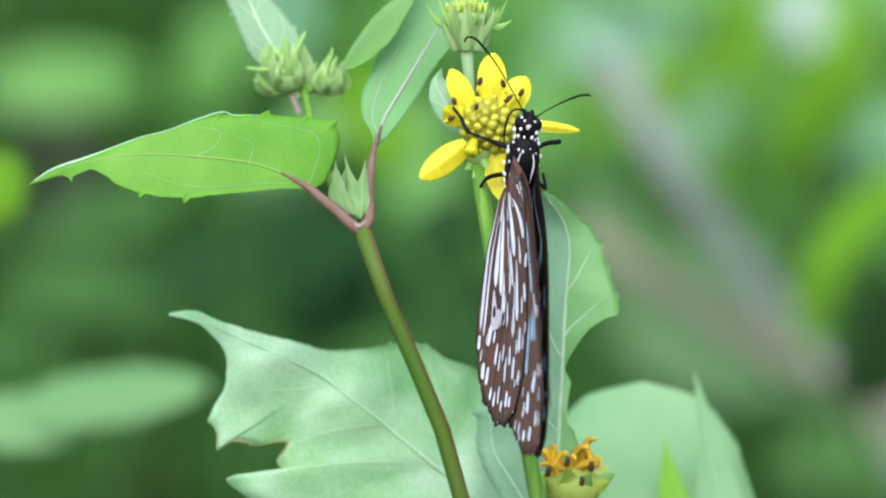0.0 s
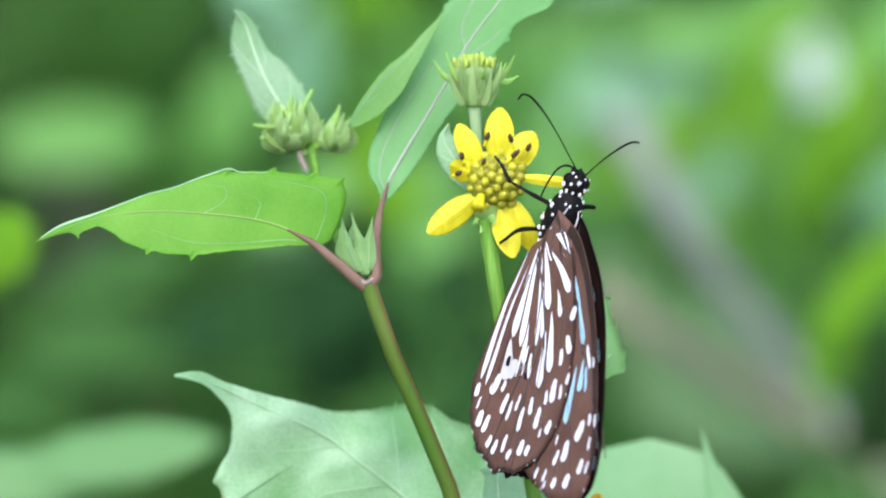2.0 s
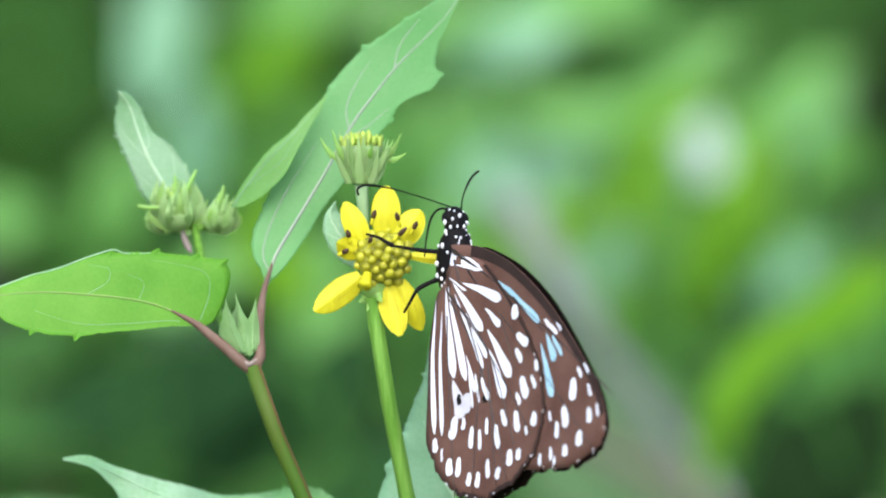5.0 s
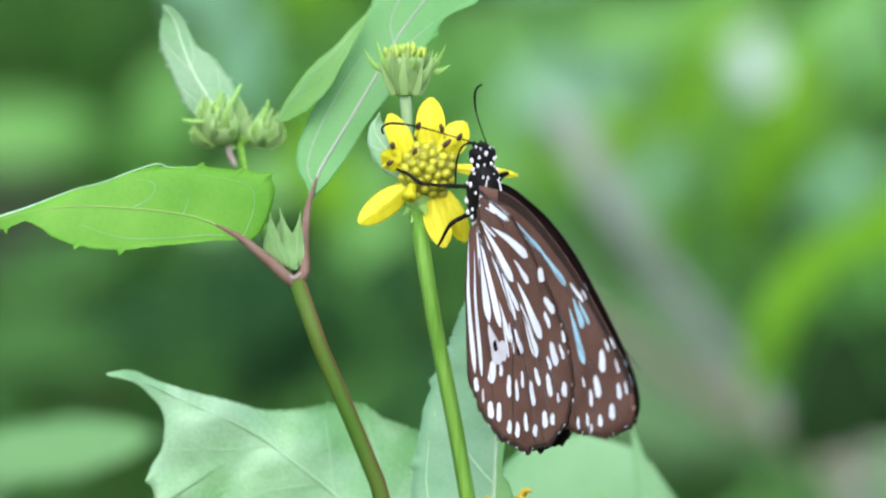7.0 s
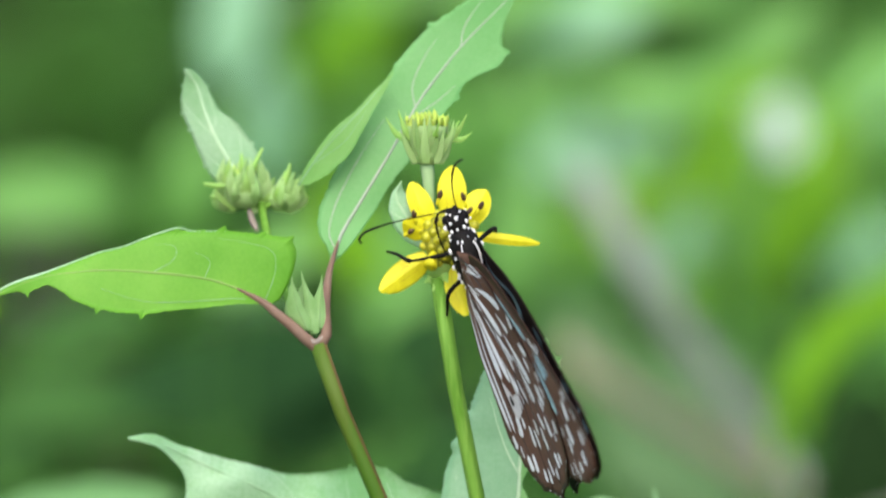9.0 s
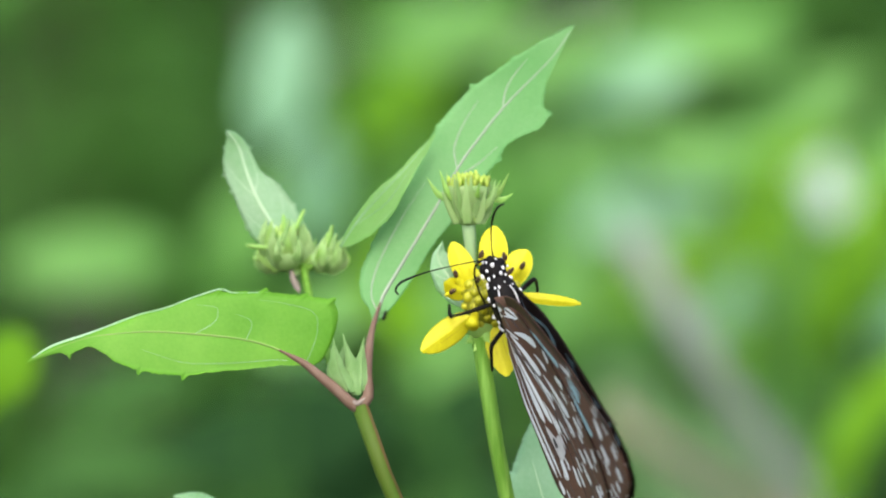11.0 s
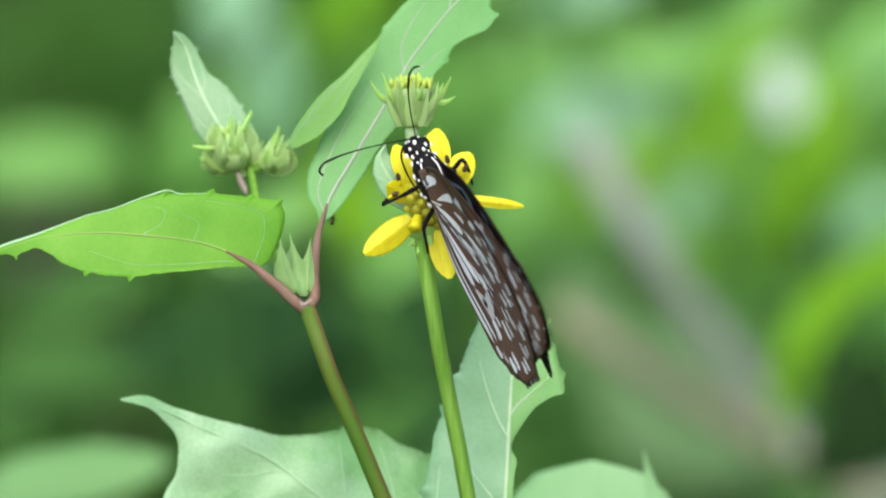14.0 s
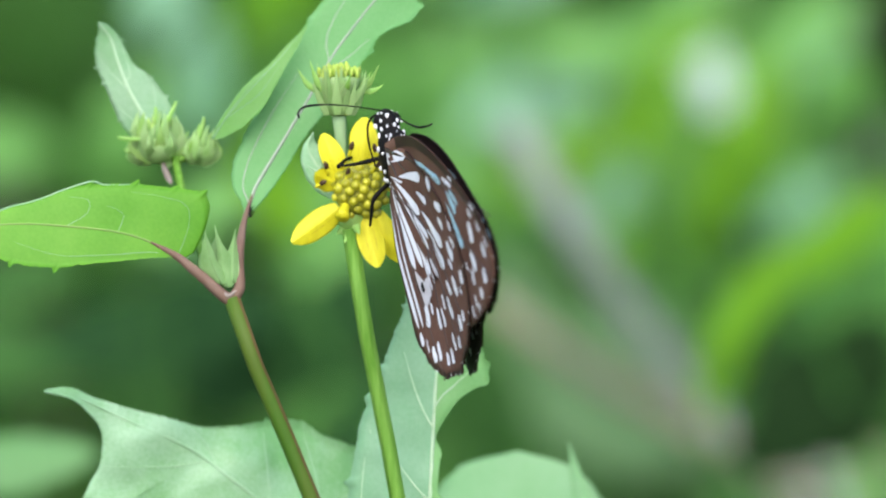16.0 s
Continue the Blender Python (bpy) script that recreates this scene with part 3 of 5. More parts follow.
part("petiole", mesh_of(*tube([P(329, -610, 150), P(330, -700, 140), P(345, -1400, 100)], [8 * T, 9 * T], 10, 8), STALK), plant)

# leaves a little farther back
def farther(x, z, y=0.0):
    """The plan's point moved 45 mm back along the line of sight."""
    f = 1 + 500 / (DIST + y)
    return P(-80 + (x + 80) * f, z * f, y + 500)


k1 = Blade([(560, -900, 330), (545, -650, 360), (530, -450, 410), (515, -282, 480)], (120, 160, 190, 210, 222, 228, 228, 226, 222, 216, 206, 194, 178, 154, 116, 0), (110, 140, 165, 182, 193, 198, 198, 196, 193, 188, 179, 168, 155, 134, 100, 0),
           (-1, 0.1, 0.03), (1, 0.1, 0.03), 60, 5, teeth=5, tooth=5, cup=0.08, wave=4, seed=9, lump=8, unit=farther)
leaf(plant, k1, LEAF_SOFT, LEAF_SOFT, 3, 4, 1.0, "broad pale leaf out of focus")
k2 = Blade([(690, -900, 260), (660, -600, 280), (632, -420, 310), (602, -260, 350)], (80, 90, 84, 66, 40, 14, 0), (80, 90, 84, 66, 44, 20, 0),
           (-1, -0.2, 0.2), (1, 0.2, 0.3), 36, 5, seed=10, unit=farther)
leaf(plant, k2, LEAF_SOFT, LEAF_YOUNG, 3, 3, 1, "pointed leaf out of focus")
k3 = Blade([(590, -900, 280), (575, -600, 300), (548, -384, 330)], (110, 104, 92, 64, 26, 0), (110, 104, 92, 66, 30, 0), (-1, 0, 0.2), (1, 0, 0.2), 30, 4, seed=11, unit=farther)
leaf(plant, k3, LEAF_TIP, LEAF_TIP, 3, 3, 1.0, "young lime leaf tip")
for px, top in ((560, 330), (690, 260), (590, 280)):
    part("petiole", mesh_of(*tube([farther(px, -890, top), P(px - 40, -1500, top - 120), P(420, -3200, 160)], [8 * T, 10 * T], 10, 8), STALK), plant)


def bract(center, tip, width, parent, back=(0, 0.3, 0), mat=BRACT, unit=P, blunt=0.0, flat=0.0):
    c, t = np.array(center, float), np.array(tip, float)
    mid = (c + t) / 2 + np.array((back[0], back[2], back[1])) * np.linalg.norm(t - c) * 0.3
    ax = t - c
    side = np.array((ax[1], -ax[0], 0.15 * np.linalg.norm(ax)))
    side /= np.linalg.norm(side) + 1e-9
    bl = Blade([tuple(c), tuple(mid), tuple(t)], (width * 0.36, width * 0.52, width * (0.34 + 0.14 * blunt), width * (0.13 + 0.2 * blunt), 0), (width * 0.36, width * 0.52, width * (0.34 + 0.14 * blunt), width * (0.13 + 0.2 * blunt), 0),
               tuple(side * -1), tuple(side), 12, 3, cup=(0.5 - 0.3 * blunt) * (1 - flat), thick=2, unit=unit)
    return part("bract", mesh_of(bl.verts, bl.faces, mat), parent)


# leafy bracts in the fork
for k, (rib, left, right) in enumerate((([(-17, 20, -10), (-37, 65, -14), (-46, 116, -18)], (10, 24, 30, 26, 20, 12, 9, 2, 0), (8, 16, 19, 16, 11, 10, 5, 1, 0)),
                                        ([(-7, 15, -6), (-15, 65, -4), (-29, 125, -10)], (6, 16, 16, 12, 9, 6, 4, 2, 0), (8, 18, 26, 26, 20, 9, 4, 1, 0)),
                                        ([(4, 23, -2), (5, 70, 2), (8, 118, -4)], (6, 20, 26, 24, 17, 9, 5, 2, 0), (4, 9, 10, 9, 8, 5, 3, 1, 0)),
                                        ([(-12, 12, 8), (-22, 55, 14), (-27, 104, 16)], (10, 24, 30, 24, 10, 0), (10, 24, 28, 20, 8, 0)))):
    bl = Blade(rib, left, right, (-1, 0.1, 0.35), (1, -0.1, 0.35), 40, 4, cup=0.25, wave=1.2, thick=2, seed=40 + k, lump=3)
    tiny = part("bract", mesh_of(bl.verts, bl.faces, FORK_BRACT), plant, "young folded leaflet")
    part("midrib", mesh_of(*tube([bl.on(u, 0, 0.6) for u in np.linspace(0, 0.95, 8)], [1.6 * T, 1.1 * T, 0.5 * T], 12, 5), FORK_BRACT), tiny)
part("collar", mesh_of(*joined([tube([P(-22, 11, -8), P(-4, -3, -10)], [3 * T, 5 * T], 6, 8), tube([P(-5, -3, -10), P(10, 8, -6)], [5 * T, 3 * T], 6, 8)]), NODE), plant, "pale ring at the fork")


def bud(parent, x, z, y, r, seed, tips, lean=0.0):
    """A closed flower head: a cup wrapped in many narrow upright bracts, with free finger-like tips at (x, z) of the plan."""
    rng = np.random.RandomState(seed)
    ob = part("bud", mesh_of(*ball(P(x, z - r * 0.12, y), (r * 0.84 * T, r * 0.84 * T, r * 0.8 * T), None, 18, 12), BUD_PALE), parent, "green flower bud")
    for k in range(30):
        q = 2.39996 * k + rng.uniform(-0.3, 0.3)
        cx, cy = math.cos(q), math.sin(q)
        row = k % 3
        low, rise = (-0.8, -0.45, -0.1)[row] + rng.uniform(-0.12, 0.12), (0.35, 0.75, 1.05)[row] + rng.uniform(-0.2, 0.2)
        spread = (0.9, 0.9, 0.74)[row] * rng.uniform(0.9, 1.12)
        wide = (0.3, 0.7, 0.72)[row]
        bract((x + cx * r * wide, z + low * r * (1.12 if row == 0 else 1), y + cy * r * wide), (x + cx * r * spread + lean * r * rise, z + r * rise, y + cy * r * spread), r * rng.uniform(0.36, 0.52), ob,
              back=(cx * (1.2, 0.45, 0.4)[row], cy * (1.2, 0.45, 0.4)[row], 0), mat=(BUD_PALE, BRACT, BUD_PALE, BUD_SOFT)[(k // 3 + row + seed) % 4], blunt=0.2, flat=0.85)
    for k, (tx, tz) in enumerate(tips):
        a = math.atan2(tz - z, tx - x)
        dy = rng.uniform(-0.7, 0.2) * r
        pts = [P(x + math.cos(a) * r * 0.55, z + math.sin(a) * r * 0.5, y + dy), P((x + tx) / 2 + math.cos(a) * r * 0.3, (z + tz) / 2 + math.sin(a) * r * 0.3 - 2, y + dy), P(tx, tz, y + dy * 0.8)]
        part("bract", mesh_of(*tube(pts, [3.2 * T, 4.4 * T, 3.8 * T, 2.2 * T], 8, 7), (BRACT, BUD_SOFT)[k % 2]), ob)
    for k in range(14):
        q, d = k * 2.4, r * 0.62 * math.sqrt((k + 0.5) / 14)
        f = part("floret", mesh_of(*ball((0, 0, 0), (r * 0.08 * T, r * 0.08 * T, r * 0.2 * T), None, 6, 4), FLORET_GREEN), ob)
        f.location = P(x + math.cos(q) * d + lean * r * 0.7, z + r * (0.72 + 0.25 * rng.rand()) - 0.4 * d, y + math.sin(q) * d)
    return ob


bud(plant, -134, 278, 288, 44, 1, ((-204, 284), (-172, 322), (-137, 338), (-128, 330), (-99, 348), (-108, 332), (-160, 318), (-185, 296)))
bud(plant, -60, 264, 292, 31, 2, ((-50, 320), (-42, 304), (-36, 292), (-33, 280), (-58, 306)), 0.25)
bud(plant, -163, 258, 302, 24, 3, ((-192, 262), (-184, 280)))
part("stub", mesh_of(*tube([P(-124, 240, 286), P(-117, 218, 272), P(-108, 200, 252)], [3 * T, 6 * T, 6.5 * T, 3 * T], 12, 8), NODE), plant, "dry pinkish stalk stub")
part("stalk", mesh_of(*tube([P(-102, 242, 290), P(-114, 260, 290), P(-128, 272, 289)], [7 * T, 9 * T], 10, 8), STALK), plant)
part("stalk", mesh_of(*tube([P(-102, 240, 290), P(-80, 250, 292), P(-60, 264, 292)], [7 * T, 8 * T], 10, 8), STALK), plant)


# ---- the open flower on its stalk, with the bud above it ----
branch = thing("flower", "open yellow daisy-like flower on a ribbed green stalk", "flower")
FX, FZ = 233, 187
part("stalk", mesh_of(*tube([P(214, 118, 20), P(231, 12, 24), P(256, -138, 30), P(310, -420, 40), P(400, -1100, 60), P(430, -3500, 120), P(400, -11500, 240)],
                            [14.5 * T, 14 * T, 15.5 * T, 21 * T], 60, 14, 0.24), STALK), branch, "ribbed green stalk")
PETALS = [((238, 222), (240, 315), 27, 12), ((262, 212), (300, 272), 26, 10), ((275, 192), (394, 178), 10, 24), ((196, 154), (112, 93), 25, -16),
          ((240, 140), (264, 50), 25, -22), ((262, 146), (302, 60), 21, 14), ((202, 206), (166, 286), 22, 8), ((194, 196), (152, 214), 22, -24)]
for k, (p0, p1, w, out) in enumerate(PETALS):
    p0, p1 = np.array(p0, float), np.array(p1, float)
    ax = (p1 - p0) / np.linalg.norm(p1 - p0)
    mid = (p0 + p1) / 2
    bl = Blade([(*p0, 12), (*mid, 6 + out * 0.2), (*p1, 10 + out)], (w * 0.55, w * 0.75, w * 0.92, w, w, w * 0.97, w * 0.86, w * 0.62, w * 0.16), (w * 0.55, w * 0.75, w * 0.92, w, w, w * 0.95, w * 0.82, w * 0.6, w * 0.2),
               (-ax[1], ax[0], 0.35), (ax[1], -ax[0], 0.35), 40, 8, cup=0.03, thick=2.5, seed=k)
    petal = part("petal", mesh_of(bl.verts, bl.faces, PETAL), branch)
    for u in (-0.33, 0.33):
        part("crease", mesh_of(*tube([bl.on(s, u, 0.4) for s in np.linspace(0.1, 0.94, 8)], [0.9 * T, 1.2 * T, 0.6 * T], 10, 5), CREASE), petal)
part("disc", mesh_of(*ball(P(FX, FZ, 10), (48 * T, 22 * T, 46 * T), None, 20, 10), DISC_BASE), branch, "yellow flower centre")
floret_mesh = mesh_of(*joined([ball((0, 0, 0), (9.0 * T, 10 * T, 9.0 * T), None, 10, 7)]), DISC)
for k in range(33):
    q, dd = k * 2.39996, 53 * math.sqrt((k + 0.4) / 33)
    f = part("floret", floret_mesh, branch)
    f.location = P(FX + math.cos(q) * dd, FZ + math.sin(q) * dd * 0.95, -16 + 0.012 * dd * dd)
    f.scale = [0.8 + 0.35 * random.random()] * 3
for (x, z, tx, tz) in ((173, 225, -3, 12), (163, 197, 10, 6), (216, 259, 4, 14), (260, 255, -4, 14), (262, 228, 14, 14), (288, 240, 6, 12), (210, 214, 3, 12), (200, 150, 6, -4)):
    part("anther", mesh_of(*tube([P(x, z, -6), P(x + tx * 0.9, z + tz * 0.9, -14)], [4.2 * T, 4.8 * T, 2.0 * T], 6, 7), ANTHER), branch, "dark brown anther")
    part("filament", mesh_of(*tube([P(x, z, -6), P(x - tx * 0.9, z - tz * 0.9, -2)], [3 * T, 3.4 * T], 3, 6), PETAL), branch)
part("opening_floret", mesh_of(*tube([P(206, 158, -10), P(203, 146, -24), P(200, 138, -32)], [8 * T, 9 * T, 13 * T], 6, 10), PETAL), branch)
for c, t, w in (((214, 122, 22), (190, 108, 10), 26), ((220, 124, 16), (204, 92, 6), 20), ((214, 126, 30), (250, 112, 30), 26), ((205, 140, 20), (178, 128, 12), 24), ((222, 126, 10), (232, 108, 0), 18)):
    bract(c, t, w, branch)
part("calyx", mesh_of(*ball(P(218, 142, 26), (30 * T, 22 * T, 30 * T)), BRACT), branch)
# bud above, on a stalk of its own
part("stalk", mesh_of(*tube([P(216, 112, 34), P(208, 190, 40), P(200, 260, 36), P(195, 318, 30)], [10 * T, 10 * T, 10 * T, 13 * T], 16, 10, 0.12), STALK_PALE), branch, "pale green bud stalk")
cup = []
for k, (r, z) in enumerate(((8, 317), (20, 320), (26, 333), (30, 352), (34, 371), (38, 386))):
    cup.append([P(195 + r * math.cos(q), z, 30 + r * math.sin(q)) for q in np.linspace(0, 2 * math.pi, 16, endpoint=False)])
cv = [p for ring in cup for p in ring]
cf = [(i * 16 + k, i * 16 + (k + 1) % 16, (i + 1) * 16 + (k + 1) % 16, (i + 1) * 16 + k) for i in range(5) for k in range(16)] + [tuple(range(16))[::-1], tuple(range(80, 96))]
gbud = part("bud", mesh_of(cv, cf, CUP), branch, "pale green half-open bud")
ragged = random.Random(12)
for k in range(26):
    q = 2.39996 * k
    cx, cy = math.cos(q), math.sin(q)
    foot = 320 + 10 * (k % 3)
    bract((195 + cx * 23, foot, 30 + cy * 23), (195 + cx * ragged.uniform(40, 58), ragged.uniform(376, 414), 30 + cy * 46), ragged.uniform(11, 18), gbud, back=(cx * 0.15, cy * 0.15, 0), mat=(CUP, BUD_SOFT, CUP)[k % 3], blunt=0.1, flat=0.7)
for dx, dz, dy in ((-74, 402, -10), (-52, 416, -20), (72, 410, -8), (80, 374, 4), (58, 398, 20), (-60, 380, 24), (20, 392, -60)):
    bract((195 + dx * 0.55, 362, 30 + dy * 0.5), (195 + dx, dz, 30 + dy), 10, gbud, back=(0, 0, -0.4))
green_floret = mesh_of(*ball((0, 0, 0), (4.8 * T, 4.8 * T, 7.5 * T), None, 7, 5), BUD_YELLOW)
for k in range(64):
    q, dd = k * 2.39996, 38 * math.sqrt((k + 0.5) / 64)
    f = part("floret", green_floret, gbud)
    f.location = P(195 + math.cos(q) * dd, 401 - 0.007 * dd * dd + random.uniform(-8, 7), 30 + math.sin(q) * dd)
    f.scale = (0.8, 0.8, random.uniform(0.8, 1.4))
# small leaf under the flower head
f_leaf = Blade([(196, 170, 40), (160, 225, 44), (140, 262, 44), (150, 290, 40)], (10, 26, 30, 24, 10, 0), (10, 24, 30, 30, 16, 0), (-1, -0.4, 0.2), (0.8, 0.5, 0.3), 24, 4, cup=0.1)
leaf(branch, f_leaf, LEAF_PALE, VEIN, 2.5, 2, 1.2, "small curled pale leaf")


# ---- withered flower below ----
withered = thing("withered_flower", "withered flower head with curled orange petals", "flower")
WX, WZ, WY = 377, -447, 110
part("calyx", mesh_of(*ball(P(WX, WZ - 20, WY), (52 * T, 46 * T, 40 * T)), BUD_YELLOW), withered)
part("stalk", mesh_of(*tube([P(WX, WZ - 50, WY), P(WX + 20, WZ - 300, WY), P(440, -2500, 140), P(430, -11500, 200)], [12 * T, 13 * T, 20 * T], 30, 8), STALK), withered)
for k in range(11):
    q = 2 * math.pi * k / 11
    bract((WX + 36 * math.cos(q), WZ - 20, WY + 36 * math.sin(q)), (WX + 78 * math.cos(q), WZ + 8 + 14 * math.sin(3 * q), WY + 70 * math.sin(q)), 34, withered, mat=BUD_YELLOW if k % 3 else BRACT)
for dx, hgt, lean in ((-44, 50, -10), (-36, 60, 2), (-26, 46, 10), (-14, 30, -10), (-4, 38, 6), (4, 58, 16), (14, 52, 4), (22, 74, 12), (28, 60, -4), (36, 34, 10), (-20, 22, -14), (12, 26, 20), (30, 20, 14), (-34, 26, -18)):
    wy = random.uniform(-30, 20)
    part("petal", mesh_of(*tube([P(WX + dx, WZ - 2, WY + wy), P(WX + dx - lean * 0.5, WZ + hgt * 0.45, WY + wy - 6), P(WX + dx + lean * 0.6, WZ + hgt * 0.9, WY + wy - 12), P(WX + dx + lean * 1.5, WZ + hgt * (0.8 + 0.25 * random.random()), WY + wy - 24)],
                                [5 * T, 6.5 * T, random.uniform(6, 10) * T, 4 * T], 12, 7, 0.45), ORANGE), withered, "curled orange petal")
for dx, dz in ((-46, 2), (14, -14), (30, 12), (-12, 20)):
    part("anther", mesh_of(*tube([P(WX + dx, WZ + dz, WY - 40), P(WX + dx + 4, WZ + dz + 16, WY - 44)], [5 * T, 5 * T], 3, 6), ANTHER), withered)


# ---- sprays of other plants, out of focus ----
EYE0 = Vector((eye_x(7.5), -DIST * T, H))


def behind(x, z, y):
    """A place y metres behind the fork, on the line of sight from the camera's stand past (x, z) of the plan."""
    p = P(x, z)
    return EYE0 + (p - EYE0) * ((DIST * T + y) / (DIST * T))


def spray(name, label, mat, leaves, y, seed, foot):
    """A few stems with single leaves: each leaf is (x, z, length, width, angle) of the plan."""
    ob = thing(name, label, "plant", group="plants out of focus")
    k = (DIST * T + y) / (DIST * T)
    rng = np.random.RandomState(seed)
    for x, z, ln, w, deg in leaves:
        c = behind(x, z, y + rng.uniform(-0.04, 0.04) * y)
        an = radians(deg)
        al = np.array((math.cos(an), rng.uniform(-0.2, 0.2), math.sin(an)))
        al /= np.linalg.norm(al)
        ac = np.cross(al, (0, -1, 0.55))
        ac /= np.linalg.norm(ac)
        v, f = leaf_shape(c, ln * T * k, w * T * k, al, ac, 0.12)
        part("leaf", mesh_of(v, f, mat), ob)
        base = np.array(c) - al * ln * T * k / 2
        part("stem", mesh_of(*tube([base, base * (0.6, 0.6, 0.55) + np.array((foot * 0.4, y * 0.4, 0)), (foot, y, -0.04)], [0.001, 0.002, 0.004], 8, 5), FAR_DARK), ob)
    return ob


spray("leafy_herb", "lime green leaf of a neighbouring herb", FAR_LIME, [(-632, 62, 150, 120, 70), (-690, 20, 140, 110, 100)], 0.42, 1, -0.2)
spray("leafy_herb", "long green leaf of a neighbouring herb", FAR_SOFT, [(-440, -305, 400, 130, 8), (-600, -345, 340, 130, 0)], 0.40, 2, -0.15)
spray("leafy_herb", "bright lime leaves of a shrub", FAR_LIME, [(838, -110, 240, 80, 72), (892, -8, 260, 90, 52), (985, 62, 260, 100, 30), (1060, 110, 240, 110, 40), (36, 220, 170, 110, 80), (72, 146, 120, 80, 75)], 0.84, 3, 0.6)
spray("leafy_herb", "fresh green leaves of a shrub", FAR_MID, [(740, 240, 330, 110, 82), (880, 300, 260, 110, 60), (980, 180, 260, 120, 80), (900, 420, 260, 100, 20), (600, 440, 260, 110, 0), (400, 440, 300, 120, 10),
                                                             (1030, 330, 260, 120, 80), (-500, 255, 320, 140, 5), (130, 40, 260, 120, 60), (480, 120, 220, 100, 30), (400, 280, 300, 150, 60), (340, 180, 240, 130, 70), (145, 660, 320, 150, 10), (600, 640, 340, 150, 5), (760, 520, 300, 140, 30), (330, 600, 260, 120, 20), (920, -400, 320, 150, 10), (1050, -370, 300, 150, 30), (-220, 300, 260, 150, 60), (980, 480, 240, 120, 30)], 1.3, 7, 0.3)
spray("leafy_herb", "pale glossy leaves of a shrub", FAR_PALE, [(520, 330, 240, 110, 20), (440, 345, 200, 110, 30), (-92, 382, 250, 100, 85), (640, 180, 200, 80, 60), (-155, 570, 280, 130, 80), (445, 570, 280, 120, 10), (-120, 20, 130, 60, 20)], 1.25, 4, 0.1)
# Bright spot: these leaves are light by colour, imitating skylight.
spray("leafy_herb", "leaf coloured whitish as if catching the skylight", FAR_WHITE, [(800, 392, 120, 90, 90), (818, 352, 100, 70, 40), (780, 362, 90, 60, 110), (832, 404, 80, 56, 70)], 1.3, 5, 0.5)
# These leaves fill a shaded gap; their colour carries the shade.
spray("leafy_herb", "leaves deep in the shrub, near-black in place of shade", FAR_SHADE, [(985, -165, 240, 190, 30), (1060, -150, 260, 200, 60), (950, -250, 220, 150, 20), (1060, -240, 160, 110, 40)], 0.80, 8, 0.4)
# Leaves behind the fork, darkened by colour to look shaded.
spray("leafy_herb", "green leaves low in the shrub, shade in their colour", FAR_DEEP, [(-180, -70, 420, 190, 5), (20, -130, 340, 190, 20), (150, -60, 280, 170, 60), (-60, -20, 300, 140, -10), (230, -200, 300, 170, 40)], 0.95, 9, -0.1)
spray("leafy_herb", "fresh green leaves low in the shrub", FAR_MID, [(-60, 165, 200, 110, 30), (120, 160, 180, 110, 60), (-130, 120, 160, 90, 20)], 0.9, 23, 0.0)
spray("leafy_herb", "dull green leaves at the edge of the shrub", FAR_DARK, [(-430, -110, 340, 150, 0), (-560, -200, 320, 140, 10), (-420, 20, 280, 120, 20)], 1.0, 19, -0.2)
spray("leafy_herb", "yellowish green leaves of a shrub", FAR_LIME, [(520, 250, 320, 170, 40), (640, 150, 260, 140, 70), (735, 220, 300, 80, 85), (900, 250, 240, 90, 80), (40, 530, 240, 130, 40)], 1.5, 10, 0.4)
spray("leafy_herb", "greyish green leaves of a shrub behind dry stalks", FAR_GREY, [(560, -120, 340, 180, -35), (700, -90, 300, 140, -50), (620, -240, 320, 170, -20), (780, -240, 280, 150, -35), (480, -20, 240, 120, -50)], 1.15, 12, 0.3)
spray("leafy_herb", "yellow green leaves round a pale one", FAR_LIME, [(706, 320, 240, 90, 78), (735, 170, 240, 100, 86), (890, 330, 220, 90, 80), (750, 440, 180, 80, 20), (830, 210, 220, 120, 75), (790, 110, 170, 90, 60)], 1.24, 14, 0.45)
spray("leafy_herb", "bluish pale leaves high in the shrub", FAR_PALE, [(1012, 436, 150, 90, 60), (970, 170, 170, 90, 40), (1040, 380, 120, 80, 80), (910, 120, 120, 70, 20)], 1.34, 15, 0.55)
spray("leafy_herb", "small leaves coloured as deep shade high in the shrub", FAR_SHADE, [(1020, 300, 70, 40, 20), (1070, 285, 90, 60, 50)], 1.1, 16, 0.5)
twigs = thing("dry_stalk", "dry greyish stalks leaning in the thicket", "plant")
for k, off in enumerate((-24, -6, 12)):
    pts = [behind(470 + off, 300 + off * 0.3, 0.95), behind(640 + off, 20, 0.98), behind(770 + off, -150 - off * 0.4, 1.0), behind(900 + off, -330, 1.0), behind(1000 + off, -470, 1.0), behind(1080 + off, -620, 1.0), (0.3 + 0.01 * k, 1.0, -0.03)]
    part("stalk", mesh_of(*tube(pts, [0.0016, 0.0022, 0.0028], 24, 6), TWIG), twigs)
for k, off in enumerate((-16, 10)):
    pts = [behind(430, -10 + off, 0.9), behind(600, -130 + off, 0.95), behind(800, -240 + off, 1.0), behind(960, -330 + off, 1.0), behind(1060, -420, 1.0), behind(1160, -560, 1.0), (0.34 + 0.01 * k, 1.0, -0.03)]
    part("stalk", mesh_of(*tube(pts, [0.0016, 0.0024, 0.003], 24, 6), TWIG_TAN), twigs)


